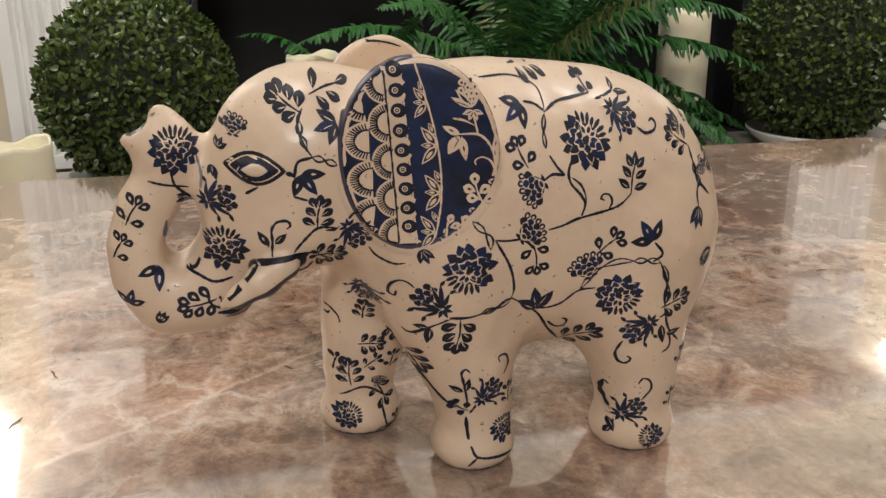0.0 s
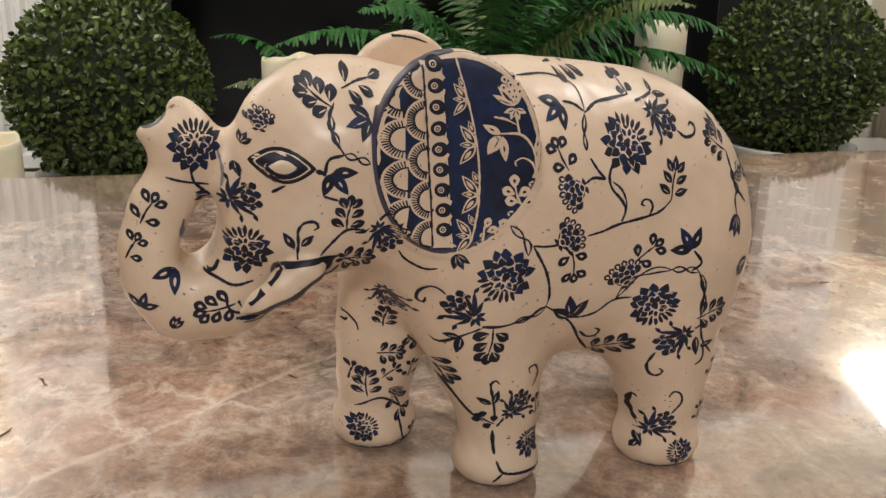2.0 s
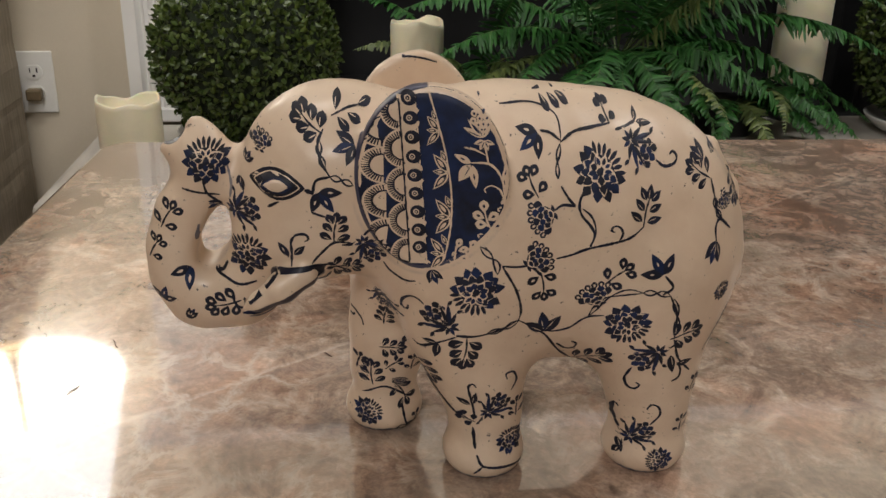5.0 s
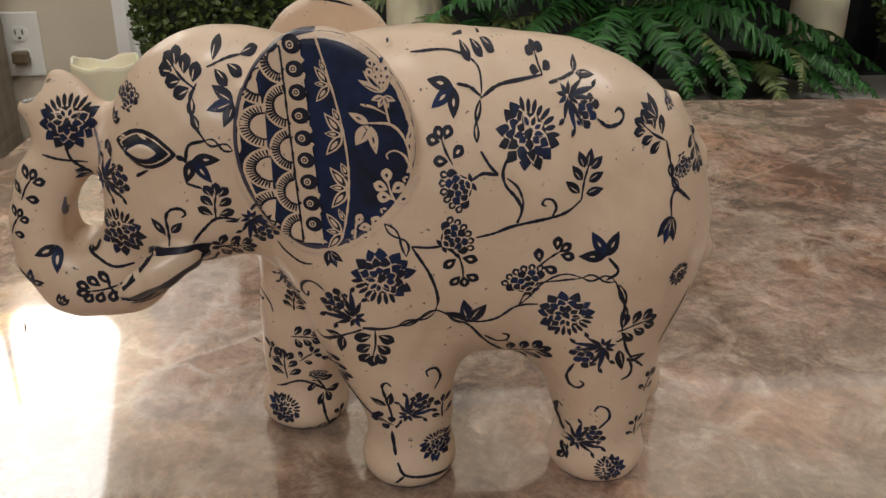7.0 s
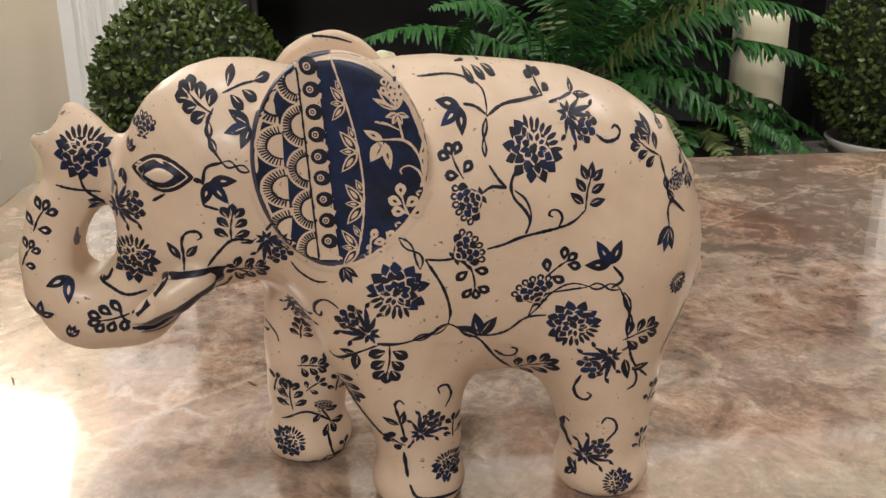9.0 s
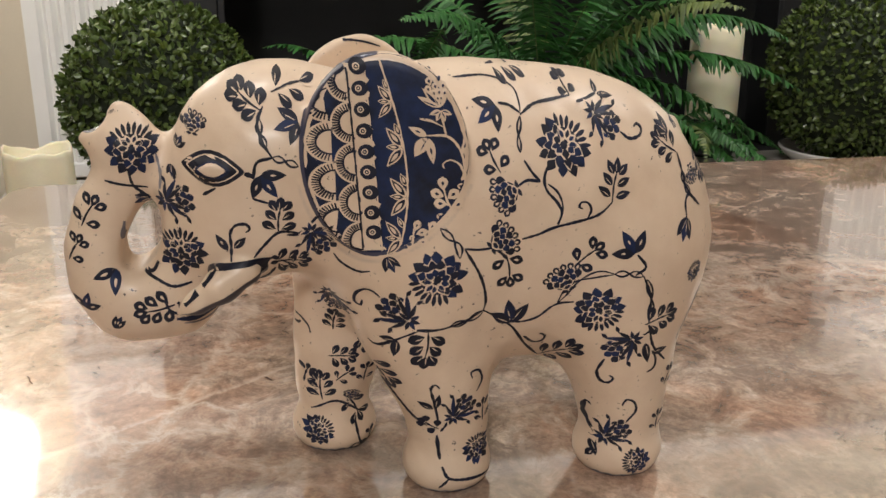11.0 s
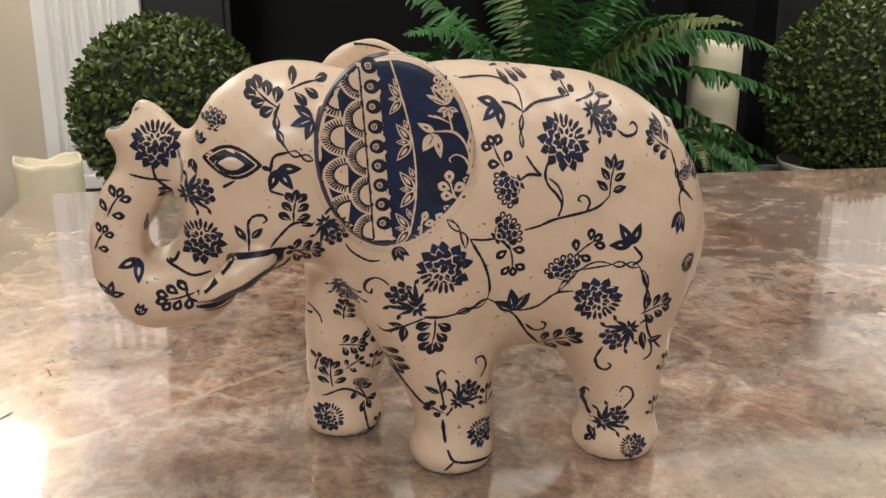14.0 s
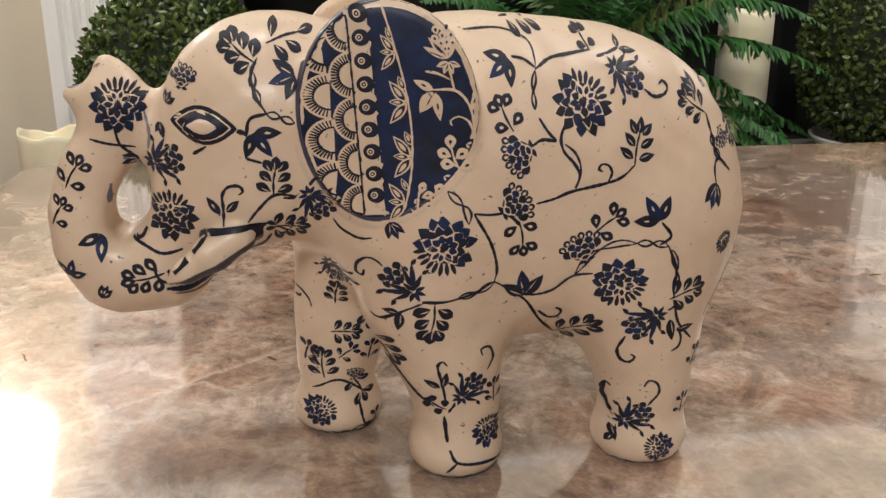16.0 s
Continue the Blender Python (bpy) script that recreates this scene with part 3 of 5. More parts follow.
def spline(points, step=1.2):
    """A smooth line through some points, as evenly spaced places."""
    pts = [np.array(p, float) for p in points]
    pts = [2 * pts[0] - pts[1]] + pts + [2 * pts[-1] - pts[-2]]
    out = []
    for a, b, c, d in zip(pts, pts[1:], pts[2:], pts[3:]):
        n = max(2, int(np.linalg.norm(c - b) / step))
        for k in range(n):
            t = k / n
            out.append(0.5 * (2 * b + (c - a) * t + (2 * a - 5 * b + 4 * c - d) * t * t + (3 * b - a - 3 * c + d) * t ** 3))
    return out + [pts[-2]]


def line(points, width=1.3, mat=1, lift=LIFT, taper=0.5, side=-1, smooth=True):
    """A painted brush line."""
    pts = spline(points) if smooth and len(points) > 2 else [np.array(p, float) for p in points]
    if len(points) == 2 and smooth:
        pts = [pts[0] + (pts[-1] - pts[0]) * k / 6 for k in range(7)]
    n, prev = len(pts), None
    for i, p in enumerate(pts):
        d = pts[min(i + 1, n - 1)] - pts[max(i - 1, 0)]
        d = d / (np.linalg.norm(d) + 1e-9)
        wob = 1 + 0.18 * math.sin(i * 1.7 + p[0]) + 0.16 * math.sin(i * 0.43 + p[1])
        end = min(i, n - 1 - i) / max(1, n - 1) * 2
        w = 0.5 * width * wob * (taper + (1 - taper) * min(1, end * 3))
        a, b = on_skin(p[0] - d[1] * w, p[1] + d[0] * w, lift * 0.6, side), on_skin(p[0] + d[1] * w, p[1] - d[0] * w, lift * 0.6, side)
        m = on_skin(p[0], p[1], lift, side)
        if a is None or b is None or m is None or (a - b).length > 8 * w + 5:
            prev = None
            continue
        base = len(dv)
        dv.extend((tuple(a), tuple(m), tuple(b)))
        if prev is not None and (Vector(dv[prev + 1]) - m).length < 8:
            df.extend(((prev, base, base + 1, prev + 1), (prev + 1, base + 1, base + 2, prev + 2)))
            dm.extend((pal[mat], pal[mat]))
        prev = base


def leaf_shape(x, z, ang, length, width, point=1.0, n=7):
    """The outline of a leaf that starts at (x, z) and points along ang degrees."""
    ca, sa = math.cos(radians(ang)), math.sin(radians(ang))
    side = [(t, 0.5 * width * (math.sin(math.pi * t ** 1.35) ** 0.7 if point < 1 else math.sin(math.pi * t ** 0.8) ** 0.95)) for t in [k / n for k in range(n + 1)]]
    pts = [(t * length, w) for t, w in side] + [(t * length, -w) for t, w in side[-2:0:-1]]
    return [(x + u * ca - v * sa, z + u * sa + v * ca) for u, v in pts]


def leaf(x, z, ang, length, width=None, mat=1, hollow=0.0, point=1.0, lift=LIFT, edge=0.0, vein=True):
    """A painted leaf; hollow leaves a light heart in it, edge lays a light outline under it, a fine light vein runs in large ones."""
    width = width or length * 0.42
    ca, sa = math.cos(radians(ang)), math.sin(radians(ang))
    if edge:
        patch(leaf_shape(x - edge * ca, z - edge * sa, ang, length + 2.4 * edge, width + 2 * edge, point), 0, lift - 0.05)
    patch(leaf_shape(x, z, ang, length, width, point), mat, lift)
    if hollow:
        o = length * (0.5 - 0.5 * hollow)
        patch(leaf_shape(x + o * ca, z + o * sa, ang, length * hollow, width * hollow * 0.8, point), 0, lift + 0.14, 1)
    elif vein and not edge and length > 4.5 and mat:
        o, b = length * 0.12, 0.08 * width
        patch(leaf_shape(x + o * ca - b * sa, z + o * sa + b * ca, ang + 4, length * 0.62, max(0.5, width * 0.15)), 0, lift + 0.14, 1)


def at(x, z, ang, d):
    return x + d * math.cos(radians(ang)), z + d * math.sin(radians(ang))


def disc(x, z, r, mat, lift, n=14):
    patch([(x + r * math.cos(2 * math.pi * k / n), z + r * math.sin(2 * math.pi * k / n)) for k in range(n)], mat, lift, 2)


def bloom(x, z, r, ang=0.0):
    """An open flower: three tiers of pointed petals with fine light outlines over a dark heart, a fan of club-shaped stamens on one side."""
    rnd = random.Random(int(x * 13 + z * 7))
    disc(x, z, 0.60 * r, 1, 0.16)
    for k in range(8):
        a = ang - 50 + k * 14.3
        leaf(*at(x, z, a, 0.50 * r), a, 0.52 * r * rnd.uniform(0.85, 1.1), 0.15 * r, 1, point=0.6, lift=0.22, vein=False)
    for n, first, step, off, start, ln, w, lift in ((9, 66, 28.5, 0.0, 0.46, 0.60, 0.42, 0.24), (8, 70, 31.0, 0.02, 0.30, 0.50, 0.38, 0.38), (7, 52, 42.0, 0.06, 0.12, 0.44, 0.34, 0.52), (4, -66, 44.0, 0.12, 0.10, 0.40, 0.24, 0.60)):
        cx, cz = at(x, z, ang, off * r)
        for k in range(n):
            a = ang + first + k * step + rnd.uniform(-5, 5)
            leaf(*at(cx, cz, a, start * r), a + rnd.uniform(-9, 9), ln * r * rnd.uniform(0.88, 1.1), w * r * rnd.uniform(0.9, 1.1), 2 if rnd.random() < 0.6 else 1, lift=lift + 0.05 * (k % 2), edge=0.022 * r)
    disc(x, z, 0.14 * r, 1, 0.75, 8)


def cluster(x, z, r, ang):
    """A bud like a small cone: overlapping rounded scales with fine light outlines, the outermost hollow, two sepals at the base."""
    x, z = at(x, z, ang, -0.85 * r)
    disc(*at(x, z, ang, 0.72 * r), 0.70 * r, 1, 0.14)
    for k in range(6):
        off = (k - 2.5) * 21
        leaf(*at(x, z, ang + off * 0.8, 1.18 * r), ang + off * 0.7, 0.52 * r, 0.40 * r, 1, 0.62, 0.6, lift=0.22)
    for row, (n, spread, start, ln) in enumerate(((5, 112, 0.76, 0.66), (4, 92, 0.46, 0.66), (3, 70, 0.18, 0.62), (2, 40, 0.0, 0.44))):
        for k in range(n):
            off = (k - (n - 1) / 2) * spread / (n - 1)
            leaf(*at(x, z, ang + off, start * r), ang + off * 0.6, ln * r, 0.50 * r, 2 if (row + k) % 2 else 1, point=0.6, lift=0.28 + 0.12 * row + 0.04 * (k % 2), edge=0.034 * r)
    leaf(x, z, ang + 100, 0.5 * r, 0.24 * r, 1)
    leaf(x, z, ang - 100, 0.5 * r, 0.24 * r, 1)


def tulip(x, z, r, ang):
    """A half-open blossom: a cone of overlapping scales held by long curling petals, small sepals below."""
    disc(*at(x, z, ang, 0.72 * r), 0.46 * r, 1, 0.12)
    for row, (n, d) in enumerate(((3, 1.30), (4, 1.02), (3, 0.74))):
        for k in range(n):
            a = ang + (k - (n - 1) / 2) * 19
            leaf(*at(x, z, a, (d - 0.24) * r), a, 0.56 * r, 0.40 * r, 1 + (k + row) % 2, point=0.6, lift=0.2 + 0.09 * row + 0.03 * (k % 2), edge=0.030 * r)
    for s, bend, ln, w in ((-1, 27, 1.40, 0.34), (1, 27, 1.40, 0.34), (-1, 45, 1.50, 0.38), (1, 45, 1.50, 0.38), (-1, 70, 1.05, 0.34), (1, 70, 1.05, 0.34), (0, 0, 0.70, 0.32)):
        leaf(x, z, ang + s * bend, ln * r, w * r, 2 if bend == 45 else 1, lift=0.48, edge=0.030 * r)
        if bend > 40:
            leaf(*at(x, z, ang + s * bend, 0.86 * ln * r), ang + s * (bend + 34), 0.40 * r, 0.20 * r, 1, lift=0.46)
    for k in range(4):
        leaf(x, z, ang + 180 + (k - 1.5) * 46, 0.66 * r, 0.34 * r, 1 + k % 2, lift=0.54, edge=0.030 * r)


def sprig(x, z, length, ang, pairs=3, hollow=0.0, fat=0.5, tip=True, point=0.6):
    """A stalk with pairs of oval leaves and one at its tip."""
    ca, sa = math.cos(radians(ang)), math.sin(radians(ang))
    line([(x, z), (x + 0.4 * length * ca - 0.03 * length * sa, z + 0.4 * length * sa + 0.03 * length * ca), (x + 0.70 * length * ca, z + 0.70 * length * sa)], 0.85)
    for k in range(pairs):
        t = 0.14 + 0.52 * k / max(1, pairs - 1) if pairs > 1 else 0.4
        for s in (-1, 1):
            px, pz = x + t * length * ca - s * 0.07 * length * sa, z + t * length * sa + s * 0.07 * length * ca
            leaf(px, pz, ang + s * (64 - 14 * k), length * (0.42 - 0.03 * k), length * 0.44 * fat, 1, hollow, point)
    if tip:
        leaf(x + 0.68 * length * ca, z + 0.68 * length * sa, ang, length * 0.38, length * 0.42 * fat, 1, hollow, point)


def trefoil(x, z, length, ang, hollow=0.0, spread=48):
    for s in (-1, 0, 1):
        leaf(x, z, ang + s * spread, length * (1 if s else 1.08), length * 0.46, 1 + (s == 0), hollow)


def curl(x, z, r, ang, turn=1, width=1.1):
    """A tendril: a short stalk along ang that coils up at its end."""
    pts = [(x, z), at(x, z, ang - 14 * turn, r * 0.8)]
    cx, cz = at(*at(x, z, ang, r * 1.5), ang + 90 * turn, r * 0.62)
    for k in range(12):
        t = k / 11
        a = ang - 90 * turn + turn * 330 * t
        pts.append(at(cx, cz, a, r * (0.62 - 0.36 * t)))
    line(pts, width, 1, taper=0.6)


def vine(*points, width=1.2):
    line(points, width, 1)


def twist(*points, width=0.85, gap=1.3):
    """Two strands wound round each other along a line."""
    pts = spline(points)
    n = len(pts)
    for s in (-1, 1):
        out = []
        for i, p in enumerate(pts):
            d = pts[min(i + 1, n - 1)] - pts[max(i - 1, 0)]
            d = d / (np.linalg.norm(d) + 1e-9)
            o = s * gap * math.sin(math.pi * 2 * i / (n - 1))
            out.append((p[0] - d[1] * o, p[1] + d[0] * o))
        line(out, width, 1, smooth=False)



def painted_ear():
    """The ear's outer face: scalloped border, beaded strip and a blue field with cream flowers."""
    def rim(inset, n=72):
        pts = []
        for k in range(n):
            a = 2 * math.pi * k / n
            u, v = math.cos(a), math.sin(a)
            half = EAR_R[0] * (1.0 - 0.15 * v * v if v < 0 else 1.0)
            cx = EAR_C[0] + (-7.0 * v * v if v < 0 else 0.0)
            pts.append((cx + u * (half - inset), EAR_C[1] + v * (EAR_R[1] - inset)))
        return pts

    def inside(x, z, inset=2.0):
        return ear_outline(np.float64(x), np.float64(z)) < -inset * 0.85

    patch(rim(0.7), 2, 0.18, 14)
    ruled = lambda z: -14.4 - 5.0 * (z - 119) / 78.0          # between the scallops and the beads
    border = lambda z: -6.9 - 5.6 * (z - 119) / 78.0          # where the dark band begins
    stalk = lambda z: 3.2 - 0.0060 * (z - 149.0) ** 2 + 0.00004 * (z - 149.0) ** 3 * (z > 149)  # the climbing stalk

    def upright(f, inset=1.0, n=48):
        zs = [z for z in np.arange(115.0, 205.0, 0.5) if inside(f(z), z, inset)]
        return [(f(z), z) for z in np.linspace(min(zs), max(zs), n)]

    # two staggered rows of scallops: cream half discs below a fan of short strokes
    for col, (dx, rx, rz, off) in enumerate(((-8.6, 10.6, 8.3, 7.6), (0.0, 8.4, 8.4, 0.0))):
        for k in range(7):
            cz = 190.6 + 16.1 - off - 16.1 * k
            cx = ruled(cz) + dx
            extra[0] = 0.25 + 0.25 * col

            def around(f, a):
                while f > 0.1 and not inside(cx - rx * f * math.sin(a), cz + rz * f * math.cos(a), 1.0):
                    f -= 0.06
                return f, (cx - rx * f * math.sin(a), cz + rz * f * math.cos(a))
            arc = [around(1.0, math.pi * i / 16) for i in range(17)]
            if sum(f for f, q in arc) < 8.0:
                continue
            patch([q for f, q in arc], 0, 0.1, 3)
            extra[0] += 0.12
            for i in range(1, 20):
                a = math.pi * i / 20
                (f0, p0), (f1, p1) = around(0.60, a), around(0.90, a)
                if f1 - f0 > 0.1:
                    line([p0, p1], 0.72, 1, 0.12, 0.9, smooth=False)
            line([around(0.58, math.pi * i / 12)[1] for i in range(13)], 0.8, 1, 0.12, 0.9, smooth=False)
    # cream strip with dark beads against the dark band
    extra[0] = 0.80
    line(upright(lambda z: 0.5 * (ruled(z) + border(z)), 1.4), 7.4, 0, 0.1, 1.0, smooth=False)
    extra[0] = 1.05
    line(upright(ruled, 1.2), 0.75, 1, 0.1, 1.0, smooth=False)
    for k in range(10):
        bz = 121.8 + 8.25 * k
        bx = border(bz) - 3.1
        if not inside(bx, bz, 2.4):
            continue
        patch([(bx + 0.6 + 3.3 * math.cos(t), bz + 3.0 * math.sin(t)) for t in [j * math.pi / 8 for j in range(16)]], 1, 0.1, 2)
        for rr, m, up in ((1.35, 0, 0.22), (0.95, 1, 0.32), (0.5, 0, 0.42)):
            disc(bx, bz, rr, m, up, 10)
    # cream drawing on the blue field
    pal[:] = [1, 0, 0, 3]
    extra[0] = 1.0
    line(upright(border, 1.2), 0.65, 1, 0.1, 1.0, smooth=False)
    extra[0] = 0.45
    line(upright(stalk, 1.4), 0.75, 1, 0.1, 1.0, smooth=False)

    def outlined(x, z, ang, ln, w):
        """A leaf in outline with a light heart."""
        leaf(x, z, ang, ln, w, 1, 0.80, lift=0.12)
        o = ln * 0.28
        leaf(*at(x, z, ang, o), ang, ln * 0.46, w * 0.36, 1, lift=0.42, vein=False)

    for nz, grow in ((182.5, 0.8), (164.6, 1.0), (144.5, 1.0), (127.5, 0.9)):
        nx = stalk(nz) - 0.4
        outlined(nx, nz, 129, 10.2 * grow, 3.9 * grow)
        outlined(nx, nz, -129, 10.0 * grow, 3.9 * grow)
        outlined(nx - 0.6, nz, 176, 6.0 * grow, 2.7 * grow)
        outlined(stalk(nz + 4.5) - 0.3, nz + 4.5, 116, 5.8 * grow, 2.6 * grow)
    pal[:] = [2, 0, 0, 3]
    # the blossom above, its stem and leaves
    for s, bend, ln in ((-1, 62, 11.5), (1, 62, 9.5), (-1, 40, 11.0), (1, 40, 10.0), (-1, 20, 8.0), (1, 20, 8.0)):
        leaf(16.0, 180.5, 92 + s * bend, ln, 2.6, 1, 0.55 if bend == 40 else 0.0, lift=0.12)
    for row, (n, d) in enumerate(((3, 10.6), (4, 8.0), (3, 5.6), (2, 3.4))):
        for k in range(n):
            a = 92 + (k - (n - 1) / 2) * 20
            leaf(*at(16.0, 180.5, a, d - 1.6), a, 3.4, 2.8, 1, 0.55, 0.6, lift=0.2 + 0.05 * row)
    for k in range(4):
        leaf(16.3, 179.2, 200 + 47 * k, 4.6, 2.2, 1, lift=0.14)
    line([(16.6, 178.5), (17.4, 173.5), (18.4, 169.2)], 0.9, 1, 0.12)
    line([(10.7, 169.4), (18.6, 169.2), (23.4, 164.4), (25.4, 156.3), (25.2, 146.5)], 0.9, 1, 0.12)
    line([(17.0, 173.0), (12.5, 175.2), (8.2, 176.0)], 0.8, 1, 0.12)
    leaf(11.0, 169.2, 153, 8.0, 3.2, 1, 0.45)
    leaf(10.8, 168.6, -122, 9.0, 5.0, 1)
    leaf(11.6, 168.4, -80, 10.5, 3.6, 1, 0.4)
    line([(25.0, 154.0), (23.5, 158.0), (19.8, 159.8), (17.0, 158.2), (17.6, 156.4)], 0.85, 1, 0.12)
    line([(21.6, 137.8), (18.6, 143.0), (17.0, 149.0)], 0.8, 1, 0.12)
    for lx, lz, la in ((17.0, 147.5, 92), (17.2, 145.0, 158), (18.6, 144.2, 38), (18.6, 142.0, 176), (20.2, 140.4, 28)):
        leaf(lx, lz, la, 5.6, 4.2, 1, 0.5, 0.6)
    line([(4.4, 124.5), (5.0, 130.0), (6.0, 133.5)], 0.8, 1, 0.12)
    for lx, lz, la in ((5.6, 131.0, 70), (6.0, 129.6, 20), (6.2, 126.5, 0), (11.0, 131.0, 55)):
        leaf(lx, lz, la, 4.8, 3.2, 1, 0.4, 0.6)
    leaf(24.6, 162.0, 78, 7.0, 2.2, 1, 0.4)
    for k in range(44):
        a = radians(-84 + 150 * k / 44)
        half = EAR_R[0] * (1.0 - 0.15 * math.sin(a) ** 2 if a < 0 else 1.0)
        px, pz = EAR_C[0] + (-7.0 * math.sin(a) ** 2 if a < 0 else 0) + (half - 1.4) * math.cos(a), EAR_C[1] + (EAR_R[1] - 1.4) * math.sin(a)
        if k % 3:
            leaf(px, pz, degrees_of(a) + 180 + 35 * (-1) ** k, 2.0, 0.9, 1, lift=0.1)
    pal[:] = [0, 1, 2, 3]
    extra[0] = 0.0


def degrees_of(a):
    return a * 180.0 / math.pi


def painted_face():
    """The eye, the mouth line round the tusk and grey and dark strokes in the hollows."""
    ex, ez = -73.0, 155.5

    def almond(w, h, tilt=-3.0):
        pts = []
        for k in range(24):
            a = 2 * math.pi * k / 24
            u, v = math.cos(a), math.sin(a)
            px, pz = w * u * (1 - 0.05 * abs(v)), h * v * (1 - 0.55 * abs(u) ** 2.2)
            pts.append((ex + px, ez + pz + tilt * 0.02 * px))
        return pts

    patch(almond(12.6, 7.2), 1, 0.15, 4)
    patch(almond(10.5, 5.7), 0, 0.3, 4)
    patch(almond(9.7, 5.1), 1, 0.48, 4)
    patch(almond(8.2, 4.1), 2, 0.66, 4)
    patch(almond(6.0, 2.9), 0, 0.9, 4)
    line([(-60.5, 154), (-56.5, 152.8)], 2.2, 1)
    # mouth and tusk
    line([(-51, 116.8), (-58, 115.8), (-66, 115.0), (-74.5, 113.6)], 2.2, 1)
    line([(-74.6, 113.4), (-80.0, 107.2), (-86, 100.4), (-92.0, 95.0)], 1.7, 1)
    patch([(-60, 115.6), (-51.5, 117.2), (-53.5, 111.5), (-56.5, 110.5)], 1, 0.3, 2)
    line([(-96.5, 97), (-96, 93.5), (-92, 90.3), (-82, 90.5), (-72, 94.5), (-63, 99.5), (-54, 105), (-50, 111)], 1.8, 1)
    line([(-93, 87.5), (-84, 86.8), (-75, 90), (-67, 94.5)], 2.6, 2)
    line([(-90, 84.8), (-82, 84.2), (-74, 87)], 1.2, 3)
    # grey and ink strokes round the trunk's opening
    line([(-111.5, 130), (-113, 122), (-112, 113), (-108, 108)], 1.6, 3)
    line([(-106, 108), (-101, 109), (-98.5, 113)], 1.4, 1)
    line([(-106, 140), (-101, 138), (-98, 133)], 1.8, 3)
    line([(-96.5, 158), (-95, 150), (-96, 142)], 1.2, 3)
    # shade below the ear, put in as a dark line
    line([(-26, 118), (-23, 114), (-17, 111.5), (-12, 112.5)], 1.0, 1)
    # dark patch at the nostril
    patch([(-120.5 + 3.2 * math.cos(a), 169.5 + 2.4 * math.sin(a)) for a in [k * math.pi / 5 for k in range(10)]], 1, 0.3, 1)


def painted_soles():
    """Dark chipped glaze along the lower rims of the feet."""
    for cx, half in ((25.6, 17), (110.5, 18), (-23, 16)):
        line([(cx + half * math.sin(radians(a)), 1.3 + 0.5 * math.sin(a * 0.3)) for a in range(-75, 76, 6)], 1.5, 3, 0.2, 0.7, smooth=False)
        line([(cx + half * math.sin(radians(a)), 1.0 + 0.6 * math.sin(a * 0.7)) for a in range(-40, 60, 5)], 0.9, 1, 0.3, 0.5, smooth=False)


def painted_far_ear():
    """A few brush strokes on the inner face of the far ear."""
    start_y[0] = 18.0
    line([(-24, 197.5), (-12, 199.5), (-2, 198.5), (6, 196)], 1.2, 1)
    leaf(-10, 201.0, 20, 4.5, 2.0)
    leaf(-5, 201.2, 160, 4.0, 1.8)
    line([(12, 203), (15, 198), (19, 196)], 1.4, 1)
    start_y[0] = -200.0


painted_ear()
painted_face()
painted_far_ear()
painted_soles()

# open flowers
bloom(69.3, 162.2, 11.8, 48)
bloom(14.2, 110.7, 12.0, -119)
bloom(86.0, 90.8, 11.0, -54)
bloom(-88.3, 119.2, 10.5, 95)
bloom(-105.6, 160.5, 10.6, 88)
bloom(-32.6, 13.0, 7.6, 35)
bloom(111.4, 10.0, 7.0, 176)
bloom(36.4, 21.5, 7.4, 95)
bloom(132.4, 103.7, 5.0, 107)
bloom(-14.6, 0.9, 3.7, 80)
# blossoms in side view
tulip(85.8, 173.8, 8.2, -36)
tulip(3.2, 91.6, 8.8, 141)
tulip(102.6, 75.8, 8.8, -140)
tulip(97.4, 21.4, 7.8, 38)
tulip(23.6, 41.0, 8.0, 47)
tulip(-93.4, 139.6, 7.9, 17)
tulip(-35.1, 128.6, 7.9, -54)
tulip(-26.3, 92.0, 6.5, -67)
leaf(92.6, 18.0, -78, 7.0, 3.0)
leaf(93.0, 14.0, -120, 5.0, 2.4)
# buds
cluster(42.0, 144.4, 7.2, 203)
cluster(42.0, 126.6, 7.2, 34)
cluster(68.7, 107.3, 7.6, 116)
cluster(-80.1, 172.6, 5.1, 86)
cluster(134.4, 144.2, 4.5, -85)
cluster(134.7, 166.7, 4.5, -66)
cluster(-16.0, 31.0, 3.9, 72)
cluster(-23.4, 85.5, 3.9, -71)
# sprigs
sprig(-52.0, 177.5, 16.0, 142, 3, 0.0, 0.7)
sprig(89.3, 138.5, 17.5, 76, 3, 0.0, 0.46, point=1.0)
sprig(77.2, 180.2, 9.5, 100, 2, 0.0, 0.75)
sprig(126.2, 154.8, 15.5, 146, 3, 0.0, 0.5)
sprig(-48.4, 128.0, 15.6, 84, 3, 0.0, 0.55)
sprig(11.0, 86.4, 17.8, -95, 3, 0.0, 0.62)
sprig(106.8, 83.1, 16.7, 15, 3, 0.0, 0.55)
sprig(-26.9, 54.5, 14.0, -2, 3, 0.0, 0.55)
sprig(-30.2, 29.5, 16.0, 94, 3, 0.0, 0.5)
sprig(-93.0, 94.9, 17.2, -166, 3, 0.5, 0.6)
sprig(42.8, 119.8, 15.1, -78, 2, 0.5, 0.62)
sprig(73.2, 112.6, 15.1, 37, 2, 0.5, 0.62)
sprig(41.0, 153.2, 13.6, 114, 2, 0.5, 0.72)
sprig(-50.9, 114.5, 15.6, -2, 3, 0.0, 0.5)
sprig(-12.5, 66.7, 16.7, -48, 3, 0.0, 0.5)
sprig(17.8, 34.4, 9.6, 152, 2, 0.0, 0.8)
